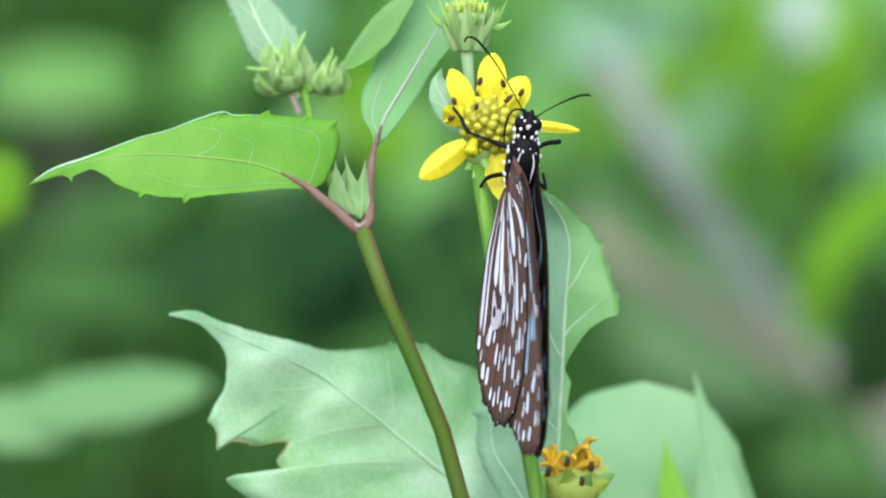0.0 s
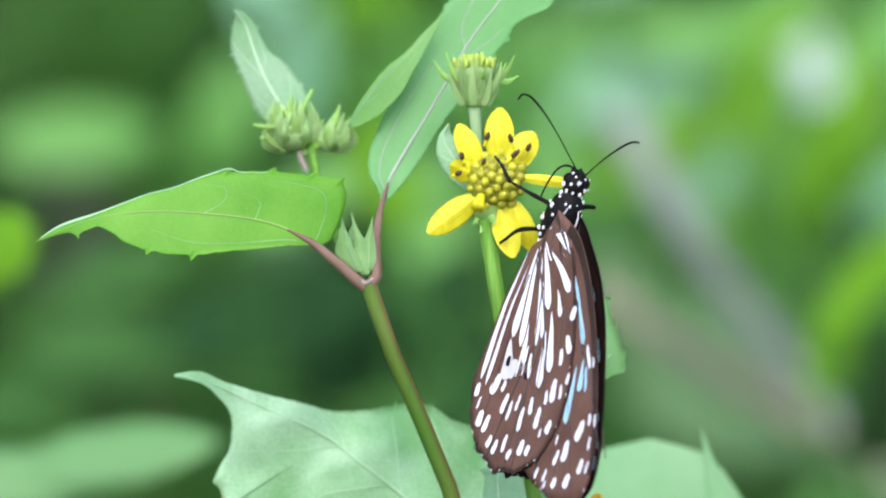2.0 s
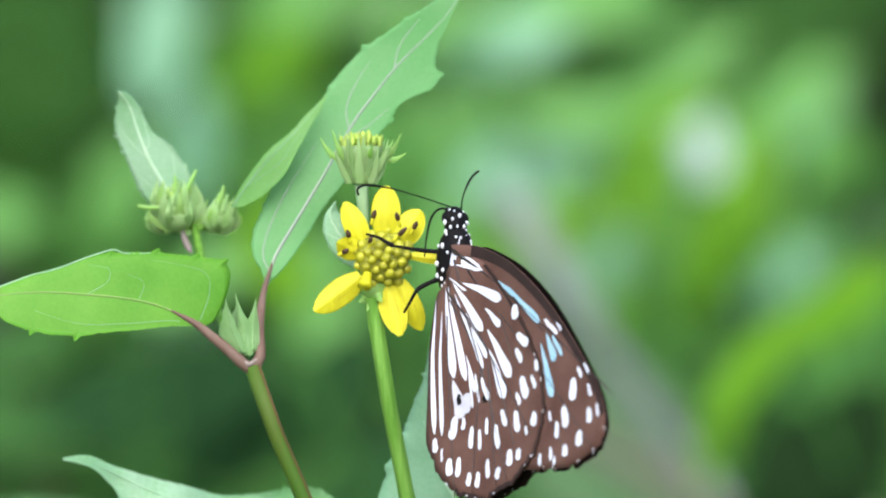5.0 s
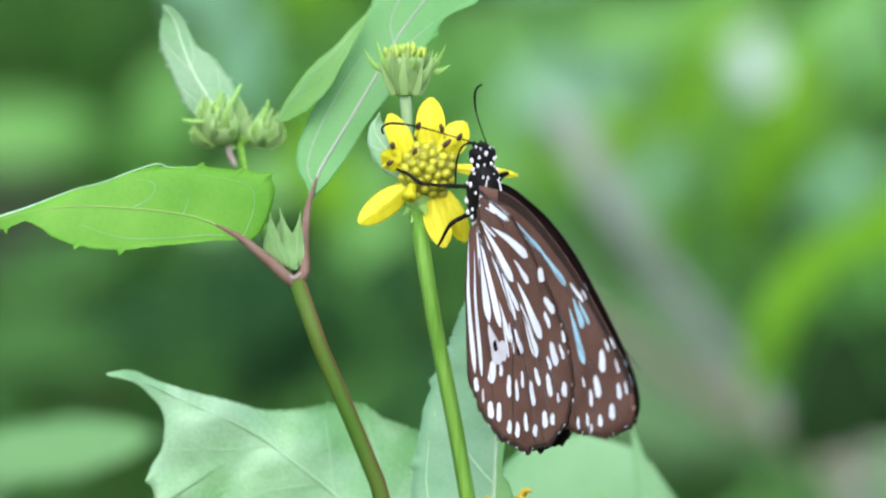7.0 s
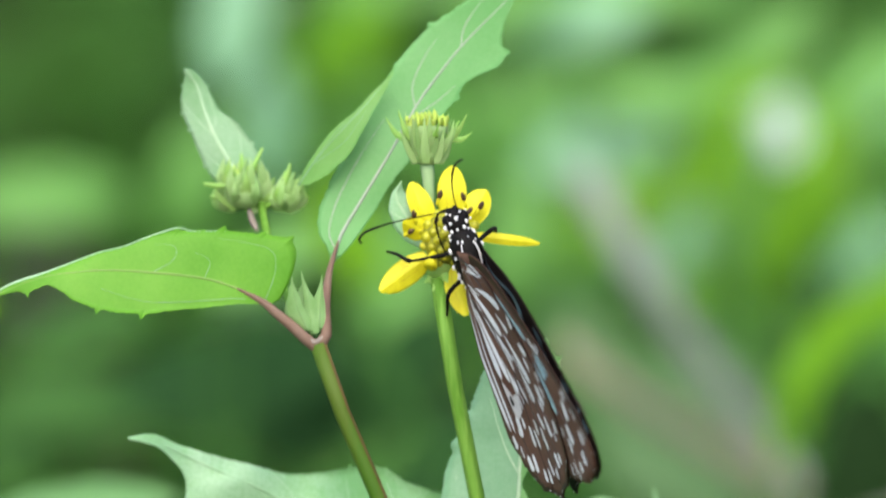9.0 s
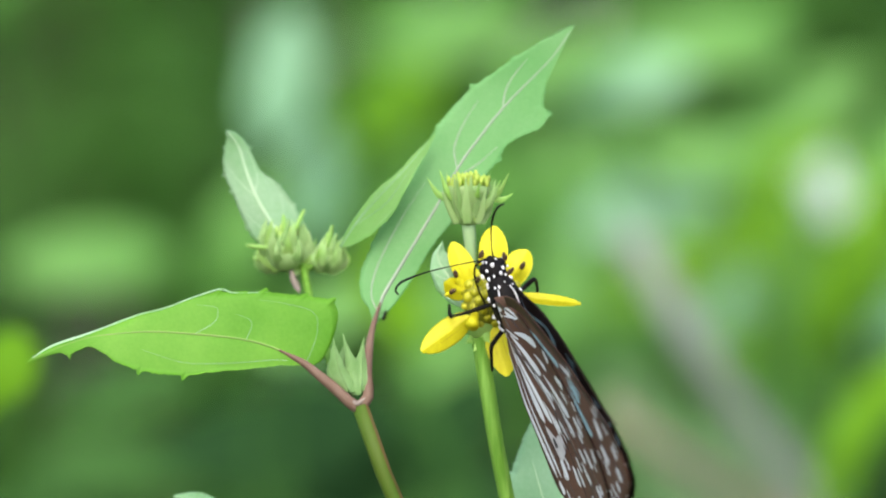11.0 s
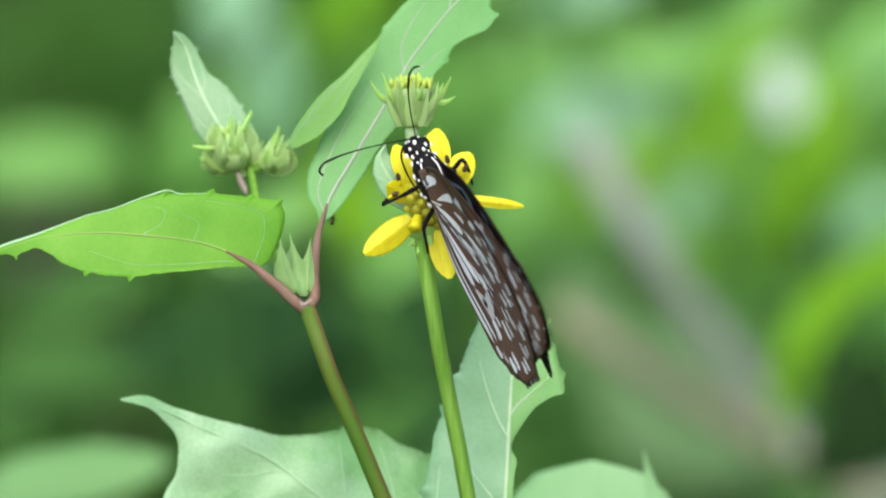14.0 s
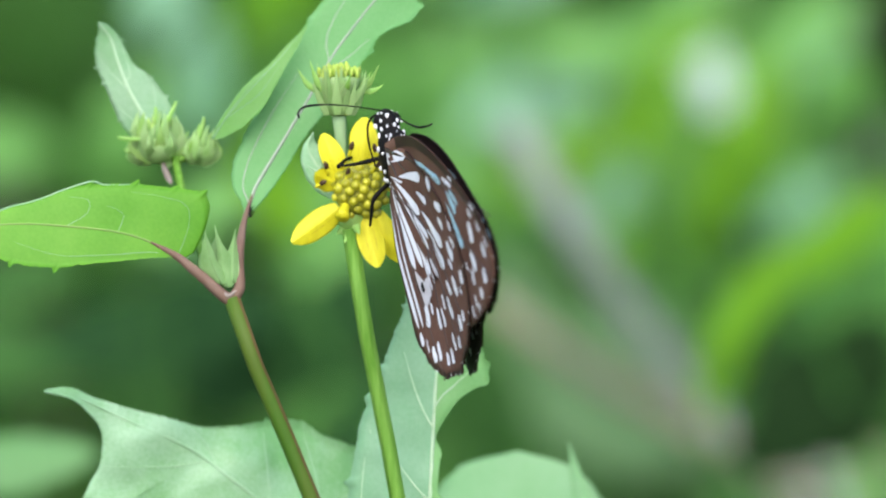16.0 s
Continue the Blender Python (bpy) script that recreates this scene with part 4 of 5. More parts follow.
# ---- a tiny black insect on the leaf stalk ----
insect = thing("ant", "tiny black winged ant on the reddish leaf stalk", "insect")
part("body", mesh_of(*joined([ball((0, 0, 0.55 * 6 * T), (2.6 * T, 2.6 * T, 4.2 * T), None, 8, 6), ball((1 * T, 0, -3.6 * T), (2.9 * T, 2.9 * T, 4.4 * T), None, 8, 6)]), CHITIN), insect)
part("head", mesh_of(*ball((-0.6 * T, -0.6 * T, 8.6 * T), (2.2 * T, 2.2 * T, 2.4 * T), None, 8, 6), CHITIN), insect)
for sx in (-1, 1):
    part("antenna", mesh_of(*tube([Vector((sx * T, -T, 9 * T)), Vector((sx * 3 * T, -2 * T, 12 * T)), Vector((sx * 3.4 * T, -2 * T, 15 * T))], [0.5 * T, 0.4 * T], 6, 5), CHITIN), insect)
    for dz in (-1.5, 2.5, 5):
        part("leg", mesh_of(*tube([Vector((sx * 1.5 * T, 0, dz * T)), Vector((sx * 5 * T, T, (dz + 1.5) * T)), Vector((sx * 7 * T, 3 * T, (dz - 1.5) * T))], [0.6 * T, 0.45 * T], 6, 5), CHITIN), insect)


# ---- the butterfly ----
butterfly = thing("butterfly", "dark brown butterfly with pale blue streaks and spots on its wings", "butterfly")
FORE, HIND = Vector((8, 12, 15)) * T, Vector((9, -52, -2)) * T


def camber(x, y):
    wrap = 0.0011 * max(0.0, 72 - x) ** 2 * min(max(-y / 120, 0.0), 1.0)
    return 0.000024 * x * x + 1.2 * math.sin(x * 0.02 + y * 0.013) - wrap - 13 * math.exp(-(max(x, 0.0) / 75) ** 2)


def wing_outline(points, n=150):
    """The outline from a few corners."""
    return curve_through([(x, y, 0) for x, y in points], n)[:, :2]


FORE_EDGE = [(-4, -14), (0, 2), (36, 10), (92, 15), (188, 6), (286, -21), (372, -58), (463, -108), (530, -152), (563, -189), (573, -219), (560, -250), (516, -283), (464, -308),
             (412, -319), (364, -332), (304, -340), (236, -346), (220, -338), (126, -240), (56, -130), (8, -52), (-4, -14)]
HIND_EDGE = [(-8, 0), (4, 36), (52, 42), (112, 18), (194, -60), (254, -130), (288, -190), (301, -240), (297, -284), (279, -325), (249, -355), (212, -379), (180, -388), (145, -396),
             (108, -403), (66, -394), (26, -377), (-10, -349), (-28, -318), (-43, -290), (-47, -264), (-43, -210), (-38, -150), (-35, -80), (-28, -20), (-8, 0)]
FORE_STREAKS = [(25, -9, 222, -27, 9), (42, -15, 198, -80, 20), (212, -24, 256, -52, 16), (232, -36, 250, -92, 30), (246, -92, 312, -96, 22), (80, -45, 206, -155, 34),
                (62, -42, 202, -240, 13), (18, -26, 76, -96, 12), (200, -113, 262, -192, 46)]
FORE_DISC = [(275, -125, 324, -150, 30), (300, -163, 336, -202, 22), (284, -198, 322, -246, 26), (262, -213, 282, -260, 28), (190, -188, 212, -232, 24), (200, -258, 222, -292, 24),
             (328, -103, 402, -170, 26), (318, -65, 392, -127, 13), (315, -58, 366, -75, 9), (349, -173, 392, -227, 23), (434, -128, 474, -167, 26), (439, -176, 476, -212, 26)]
FORE_OUTER = [(434, -203, 454, -230, 18), (435, -116, 476, -131, 8), (361, -246, 376, -272, 18), (398, -263, 414, -282, 14), (444, -248, 457, -264, 13), (498, -238, 512, -262, 17),
              (521, -203, 537, -222, 19), (529, -168, 546, -188, 19), (512, -148, 522, -155, 8), (290, -288, 302, -307, 18), (322, -290, 336, -310, 18), (226, -316, 238, -332, 15),
              (254, -298, 272, -314, 14), (396, -184, 410, -197, 10), (470, -262, 478, -276, 10)]
HIND_STREAKS = [(20, -22, 16, -182, 13), (34, -12, 92, -172, 21), (50, -18, 127, -122, 24), (75, -78, 112, -164, 14), (134, -112, 192, -228, 29), (118, -146, 167, -252, 31),
                (132, -82, 177, -132, 12), (60, -145, 42, -228, 12), (64, -145, 76, -232, 12), (85, -192, 101, -232, 18), (2, -40, -6, -200, 10), (0, -190, -6, -300, 9)]
HIND_SPOTS = [(32, -262, 30, -288, 16), (62, -272, 58, -302, 16), (87, -262, 88, -288, 15), (122, -282, 122, -328, 20), (147, -272, 156, -293, 18), (185, -282, 191, -323, 24),
              (197, -252, 206, -270, 14), (224, -232, 241, -267, 26), (220, -313, 225, -324, 8), (244, -310, 259, -320, 17), (8, -255, 6, -285, 11)]
HIND_RIM = [(12, -335, 16, -357, 12), (40, -347, 43, -368, 14), (78, -335, 80, -358, 16), (109, -362, 119, -374, 14), (154, -338, 158, -361, 16), (181, -356, 193, -358, 14), (224, -336, 234, -342, 10)]

FORE_UNDER_STREAKS = [(189, -35, 316, -77, 17), (341, -90, 384, -132, 22), (331, -110, 397, -194, 24), (360, -90, 403, -119, 10), (30, -10, 219, -48, 14), (82, -35, 212, -44, 6)]
FORE_UNDER_SPOTS = [(328, -69, 377, -86, 10), (367, -67, 387, -78, 6), (450, -149, 459, -188, 24), (436, -201, 455, -236, 23), (498, -232, 502, -260, 22), (512, -189, 523, -215, 18), (456, -129, 474, -144, 10), (473, -119, 494, -133, 8), (496, -151, 513, -170, 9),
                    (534, -178, 545, -199, 9), (462, -265, 468, -285, 18), (425, -231, 433, -260, 14), (395, -219, 405, -235, 8), (419, -277, 427, -300, 11), (437, -290, 439, -306, 9), (389, -294, 394, -316, 12), (350, -240, 368, -275, 12), (330, -290, 342, -315, 11)]
HIND_UNDER_STREAKS = [(-26, -22, -25, -266, 15), (-6, -44, -5, -271, 13), (2, -5, 30, -173, 22), (9, -4, 60, -182, 19), (23, 0, 105, -100, 22), (28, -21, 108, -167, 15), (57, -60, 118, -151, 14), (118, -98, 194, -196, 28), (124, -134, 174, -230, 29),
                      (112, -60, 160, -100, 17), (60, -135, 85, -207, 11), (64, -147, 78, -235, 7), (101, -183, 124, -226, 14), (84, -173, 96, -227, 8), (48, -5, 164, -53, 22), (12, 34, 106, 8, 6), (4, 14, 60, -22, 5)]
HIND_UNDER_SPOTS = [(100, 11, 46, 36, 20), (18, 29, 28, 52, 18), (207, -70, 212, -96, 26), (213, -124, 252, -147, 20), (210, -148, 230, -175, 16), (275, -178, 281, -199, 14), (260, -203, 274, -228, 13), (226, -200, 245, -241, 25), (210, -226, 223, -249, 13),
                    (269, -268, 264, -294, 22), (207, -257, 216, -297, 20), (240, -289, 243, -306, 10), (163, -249, 178, -280, 16), (118, -256, 118, -287, 11), (145, -272, 154, -317, 17), (97, -273, 97, -311, 12), (75, -265, 70, -305, 15), (54, -247, 51, -269, 11),
                    (34, -241, 20, -282, 22)]
HIND_UNDER_RIM = [(191, -323, 189, -353, 22), (221, -326, 214, -346, 18), (-23, -273, -23, -299, 15), (-5, -293, -7, -318, 6), (14, -314, 13, -345, 20), (40, -315, 34, -350, 15), (67, -346, 61, -370, 15), (92, -348, 86, -376, 16), (120, -330, 120, -364, 15),
                  (158, -350, 146, -369, 18)]


FORE_TORN = FORE_EDGE[:13] + [(490, -297), (472, -284), (466, -304), (420, -316), (406, -296), (396, -322)] + FORE_EDGE[15:]


def teardrop(x0, y0, x1, y1, w, side, z):
    """A streak or spot: narrow at its start, rounded at its end, lying on the wing."""
    a, b = np.array((x0, y0), float), np.array((x1, y1), float)
    ln = np.linalg.norm(b - a)
    ax = (b - a) / ln
    nm = np.array((-ax[1], ax[0]))
    long = ln > 60
    n = 14
    left, right = [], []
    for i in range(n + 1):
        u = i / n
        h = w / 2 * ((u ** 0.75) * (1.12 - 0.12 * u) if long else math.sqrt(max(0.0, 1 - (2 * u - 1) ** 2)) * 0.25 + 0.75 * (0.6 + 0.4 * u))
        if u > 0.8:
            h *= math.sqrt(max(0.02, 1 - ((u - 0.8) / 0.2) ** 2))
        if not long and u < 0.2:
            h *= math.sqrt(max(0.02, 1 - ((0.2 - u) / 0.2) ** 2))
        wob = 1.2 * math.sin(u * 9 + x0)
        p = a + ax * ln * u
        left.append(p + nm * (h + wob * 0.5))
        right.append(p - nm * (h - wob * 0.5))
    verts = [(side * p[0] * T, p[1] * T, (camber(*p) + z) * T) for q in zip(left, (np.add(left, right) / 2), right) for p in q]
    faces = []
    for i in range(n):
        k = i * 3
        faces += [(k, k + 1, k + 4, k + 3), (k + 1, k + 2, k + 5, k + 4)]
    return verts, faces


def wing(name, edge, groups, under_groups, veins, side, rough, pouch=False):
    """One wing: a thin plate with an upper and an under side, its spots on both, veins and a white fringe. side: 1 or -1."""
    line = wing_outline(edge)
    n = len(line)
    s = np.linspace(0, 1, n)
    on_rim = (s > rough[0]) & (s < rough[1])
    scallop = np.where(on_rim, (5.0 + 3.0 * np.sin(s * 97.0)) * np.abs(np.sin(s * math.pi * rough[2])) - 4.0, 0.0)
    heart = line.mean(axis=0)
    way = line - heart
    way /= np.linalg.norm(way, axis=1)[:, None]
    line = line + way * scallop[:, None]
    rings = 12
    verts, faces, mats = [], [], []
    for z in (1.0, -1.0):
        base = len(verts)
        for r in range(rings + 1):
            for p in line[:-1]:
                q = heart + (p - heart) * (r / rings)
                verts.append((side * q[0] * T, q[1] * T, (camber(*q) + z) * T))
        m = n - 1
        for r in range(rings):
            for k in range(m):
                k2 = (k + 1) % m
                f = (base + r * m + k, base + r * m + k2, base + (r + 1) * m + k2, base + (r + 1) * m + k)
                faces.append(f if z * side < 0 else f[::-1])
                mats.append(0 if z > 0 else 1)
        if z > 0:
            first = base + rings * m
        else:
            last = base + rings * m
    for k in range(n - 1):
        k2 = (k + 1) % (n - 1)
        faces.append((first + k, first + k2, last + k2, last + k))
        mats.append(0)
    ob = part(name, mesh_of(verts, faces, [WING_UP, WING_UNDER], mats), butterfly)
    part("upper_markings", mesh_of(*joined([teardrop(*d, side, 2.2) for g in groups for d in g]), SPOT_UP if name == "forewing" else SPOT_WHITISH), ob, "pale blue and whitish streaks and spots")
    for k, g in enumerate(under_groups):
        part("under_markings", mesh_of(*joined([teardrop(*d, side, -2.2) for d in g]), SPOT_BLUE if name == "forewing" and k == 0 else SPOT_UNDER), ob, "bluish white streaks and spots")
    for x0, y0, x1, y1 in veins:
        pts = [(side * x * T, y * T, (camber(x, y) - 1.2) * T) for x, y in [(x0 + (x1 - x0) * u, y0 + (y1 - y0) * u + 8 * math.sin(u * 3.1)) for u in np.linspace(0, 1, 8)]]
        part("vein", mesh_of(*tube(pts, [2.4 * T, 1.6 * T, 1.0 * T], 12, 5), WING_VEIN), ob)
    fringe, speck_rim = [], random.Random(int(7 + side) + len(name))
    for u in np.linspace(rough[0], rough[1], int(rough[2] * (rough[1] - rough[0])) + 1):
        i = int(u * (n - 1))
        if speck_rim.random() < 0.4:
            continue
        half = speck_rim.uniform(2.0, 5.0)
        p, q = line[max(i - 1, 0)], line[min(i + 1, n - 1)]
        mid = (p + q) / 2 - way[i] * 2.5
        e = (q - p) / (np.linalg.norm(q - p) + 1e-9)
        for z in (2.0, -2.0):
            fringe.append(teardrop(*(mid - e * half), *(mid + e * half), speck_rim.uniform(2.0, 3.4), side, z))
    part("fringe", mesh_of(*joined(fringe), WHITE), ob, "broken white fringe")
    first_s, last_s, w0, w1 = (0.05, 0.44, 20, 12) if name == "forewing" else (0.12, 0.68, 6, 8)
    band = [i for i in range(n) if first_s < s[i] < last_s]
    bv, wide = [], len(band)
    for j, i in enumerate(band):
        inward = (line[i + 1] - line[i - 1])[::-1] * (1, -1)
        inward = inward / (np.linalg.norm(inward) + 1e-9) * (w0 + (w1 - w0) * j / wide)
        for u in (0.02, 0.5, 1.0):
            q = line[i] + inward * u
            bv.append((side * q[0] * T, q[1] * T, (camber(*q) - 1.9) * T))
    bf = [(3 * j + c, 3 * j + c + 1, 3 * j + c + 4, 3 * j + c + 3) for j in range(wide - 1) for c in (0, 1)]
    part("margin_band", mesh_of(bv, bf, WING_DARK), ob, "dark wing edge")
    if pouch:
        patch = part("scent_pouch", mesh_of(*joined([teardrop(28, -176, 53, -247, 39, side, -3.6), teardrop(71, -206, 54, -239, 33, side, -3.8)]), POUCH), ob, "pale grey scent pouch with a black dot")
        part("dot", mesh_of(*joined([teardrop(45, -204, 46, -224, 13, side, -5.4), teardrop(117, -220, 109, -226, 14, side, -4.2)]), CHITIN), patch)
    return ob


FORE_VEINS = [(10, -4, 560, -150), (10, -8, 330, -90), (60, -30, 470, -280), (180, -85, 540, -255), (190, -95, 380, -305), (100, -75, 310, -325), (20, -20, 235, -335)]
HIND_VEINS = [(4, -10, 250, -300), (10, -20, 130, -150), (130, -150, 215, -350), (120, -160, 145, -380), (100, -165, 70, -392), (14, -30, 100, -165), (10, -60, 25, -385), (60, -70, 180, -375)]
FORE_ROUGH, HIND_ROUGH = (0.44, 0.68, 60), (0.30, 0.76, 46)
fore_sides = ((FORE_STREAKS, FORE_DISC, FORE_OUTER), (FORE_UNDER_STREAKS, FORE_UNDER_SPOTS))
hind_sides = ((HIND_STREAKS, HIND_SPOTS, HIND_RIM), (HIND_UNDER_STREAKS, HIND_UNDER_SPOTS, HIND_UNDER_RIM))
fore_r = wing("forewing", FORE_TORN, *fore_sides, FORE_VEINS, 1, FORE_ROUGH)
fore_l = wing("forewing", FORE_EDGE, *fore_sides, FORE_VEINS, -1, FORE_ROUGH)
hind_r = wing("hindwing", HIND_EDGE, *hind_sides, HIND_VEINS, 1, HIND_ROUGH, True)
hind_l = wing("hindwing", HIND_EDGE, *hind_sides, HIND_VEINS, -1, HIND_ROUGH, True)


def lathe(stations, sides=16):
    """A body from (along, half width, half height, lift) stations."""
    verts, faces = [], []
    for y, w, h, z in stations:
        for k in range(sides):
            q = 2 * math.pi * k / sides
            verts.append((w * math.cos(q) * T, y * T, (z + h * math.sin(q)) * T))
    for i in range(len(stations) - 1):
        for k in range(sides):
            k2 = (k + 1) % sides
            faces.append((i * sides + k, (i + 1) * sides + k, (i + 1) * sides + k2, i * sides + k2))
    faces += [tuple(range(sides)), tuple(range((len(stations) - 1) * sides, len(stations) * sides))[::-1]]
    return verts, faces


part("thorax", mesh_of(*lathe([(54, 12, 12, -2), (46, 18, 19, -2), (32, 26, 31, -3), (8, 30, 39, -7), (-22, 29, 40, -11), (-50, 23, 32, -13), (-66, 12, 16, -10)]), CHITIN), butterfly, "black thorax with white dots")
rings = [(y, w * (1.0 if k % 2 else 0.86), h * (1.0 if k % 2 else 0.88), z) for k, (y, w, h, z) in enumerate((y, np.interp(y, (-250, -225, -150, -70, -50), (3, 8, 12, 12, 9)),
         np.interp(y, (-250, -225, -150, -70, -50), (4, 10, 15, 16, 12)), np.interp(y, (-250, -150, -50), (-4, -12, -10))) for y in np.linspace(-50, -250, 21))]
abdomen = part("abdomen", mesh_of(*lathe(rings), ABDOMEN), butterfly, "slim ringed dark brown abdomen")
part("side_line", mesh_of(*joined([tube([(sx * 9 * T, y * T, (np.interp(y, (-250, -150, -50), (-4, -12, -10)) + 10) * T) for y in (-62, -100, -150, -200)], [0.6 * T, 0.9 * T, 0.5 * T], 12, 5) for sx in (-1, 1)]), POUCH), abdomen, "pale side lines")
head = part("head", mesh_of(*lathe([(42, 17, 16, -2), (52, 20, 19, -2), (64, 21, 20, -2), (76, 19, 18, -3), (85, 12, 12, -4), (90, 5, 6, -5)]), CHITIN), butterfly, "black head with white dots")
for sx in (-1, 1):
    part("eye", mesh_of(*ball((sx * 16 * T, 69 * T, -3 * T), (9 * T, 12 * T, 13 * T), None, 12, 8), CHITIN), head, "round dark eye")
    part("palp", mesh_of(*tube([(sx * 6 * T, 80 * T, -16 * T), (sx * 7 * T, 87 * T, -19 * T), (sx * 6 * T, 91 * T, -17 * T)], [4 * T, 4 * T, 2 * T], 6, 6), CHITIN), head)
dots = []
speck = random.Random(4)
ALONG = (-66, -50, -22, 8, 32, 46, 54, 64, 76, 85)
for sx in (-1, 1):
    for y, q, rr in ((80, 62, 4.2), (72, 84, 4.6), (62, 50, 5), (52, 74, 4.4), (80, 18, 4), (60, 10, 5.4), (47, 36, 5), (36, 20, 6), (26, 52, 5), (14, 6, 6.6), (2, 30, 5.4),
                     (-10, -14, 7), (-24, 10, 7.4), (-32, -22, 6), (-40, 4, 7), (-52, -10, 6.4), (-52, 18, 5.5), (18, -22, 6), (-6, -40, 6), (40, -6, 5), (30, 76, 4), (-20, 38, 5)):
        y, q, rr = y + speck.uniform(-3, 3), q + speck.uniform(-6, 6), rr * speck.uniform(0.6, 1.1) * (0.8 if q > 0 and y < 45 else 1.0)
        hw = np.interp(y, ALONG, (12, 23, 29, 30, 26, 18, 20, 21, 19, 12))
        hh = np.interp(y, ALONG, (16, 32, 40, 39, 31, 19, 19, 20, 18, 12))
        zz = np.interp(y, ALONG, (-10, -13, -11, -7, -3, -2, -2, -2, -3, -4))
        an = radians(q)
        if abs(y - 69) < 11 and abs(math.sin(an)) < 0.5:
            hw += 4
        c = (sx * hw * math.cos(an) * T, y * T, (zz + hh * math.sin(an)) * T)
        dots.append(ball(c, (rr * 0.66 * T, rr * speck.uniform(0.7, 1.1) * T, rr * 0.66 * T), None, 8, 5))
part("white_dots", mesh_of(*joined(dots), WHITE), butterfly, "small white dots")
part("back_stripe", mesh_of(*joined([tube([(sx * 11 * T, 24 * T, 29 * T), (sx * 15 * T, 4 * T, 29 * T), (sx * 13 * T, -30 * T, 26 * T)], [1.0 * T, 2.0 * T, 1.0 * T], 10, 5) for sx in (-1, 1)]), WHITE), butterfly, "fine white back stripes")


def antenna(side):
    pts = [(0, 0, 0), (side * -3, 60, 2), (side * -3, 120, 4), (side * 2, 164, 4), (side * 8, 178, 2), (side * 16, 183, 0), (side * 24, 178, -2)]
    return part("antenna", mesh_of(*tube([Vector(p) * T for p in pts], [1.4 * T, 1.1 * T, 1.1 * T, 1.4 * T, 2.2 * T, 1.9 * T], 40, 7), CHITIN), butterfly, "thin black clubbed antenna")


feeler_l, feeler_r = antenna(-1), antenna(1)


def leg(points):
    return part("leg", mesh_of(*tube([Vector(p) * T for p in points], [5.2 * T, 4.2 * T, 4.4 * T, 3.2 * T, 2.8 * T, 2.2 * T], 30, 7), CHITIN), butterfly, "black jointed leg")


front_leg = leg([(-14, 12, -30), (-40, 15, -44), (-66, 19, -56), (-92, 24, -66)])
shin = part("tibia", mesh_of(*tube([Vector(p) * T for p in ((0, 0, 0), (-8, 8, -10), (-14, 18, -24), (-26, 28, -46))], [4.3 * T, 3.4 * T, 2.8 * T, 2.2 * T], 20, 7), CHITIN), front_leg)
leg([(-14, -34, -34), (-38, -46, -50), (-50, -56, -58), (-56, -76, -74), (-60, -90, -86)])
leg([(14, 10, -30), (46, 22, -50), (66, 28, -44), (72, 20, -80), (70, 6, -110)])
leg([(12, -34, -34), (44, -56, -60), (58, -66, -66), (56, -50, -100)])
part("proboscis", mesh_of(*tube([Vector(p) * T for p in ((-4, 88, -16), (-20, 88, -24), (-30, 74, -34), (-32, 44, -48), (-27, 10, -66))], [2.2 * T, 2.0 * T, 1.9 * T, 1.7 * T, 1.3 * T], 24, 6), CHITIN), butterfly, "thin black proboscis")


# ---- motion of the flower and the butterfly ----
SWAY = [(0, -7, -9), (0.5, 2, 2), (1, 0, 12), (1.5, -6, -6), (2, -6, -5), (2.5, 0, 6), (3, 9, 8), (3.5, 8, 2),
          (4, 5, -4), (4.2, 3, 0), (6.3, -2, -1), (6.5, -2, -3), (7, -1, 4), (7.5, 0, 0), (8, 3, -4), (8.5, -1, -2),
          (9, -1, -4), (9.2, -1, -4), (11.3, -2, 0), (11.5, -3, 1), (12, -2, -1), (12.5, -5, -3), (13, -10, -5), (13.5, -12, -5),
          (14, -9, -4), (14.5, -6, -5), (15, -3, -3), (15.5, 5, 1), (16, -4, 0)]
# seconds; the bitten leaf's sag across and up
SAG = [(0, 0, 0), (0.5, -1, -16), (1, -4, -20), (1.5, -2, -4), (2, -3, -7), (2.5, -3, -14), (3, -3, -14), (3.5, -2, -10), (4, 3, -6), (4.2, 5, -9), (6.3, 6, -13), (7, 4, -14), (7.5, 3, -16),
       (8, 3, -12), (8.5, 3, -12), (9, 4, -14), (9.2, 4, -12), (11.3, 11, -8), (11.5, 8, -12), (12, 9, -9), (13, 11, -9), (14, 10, -12), (15, 6, -13), (16, 8, -13)]
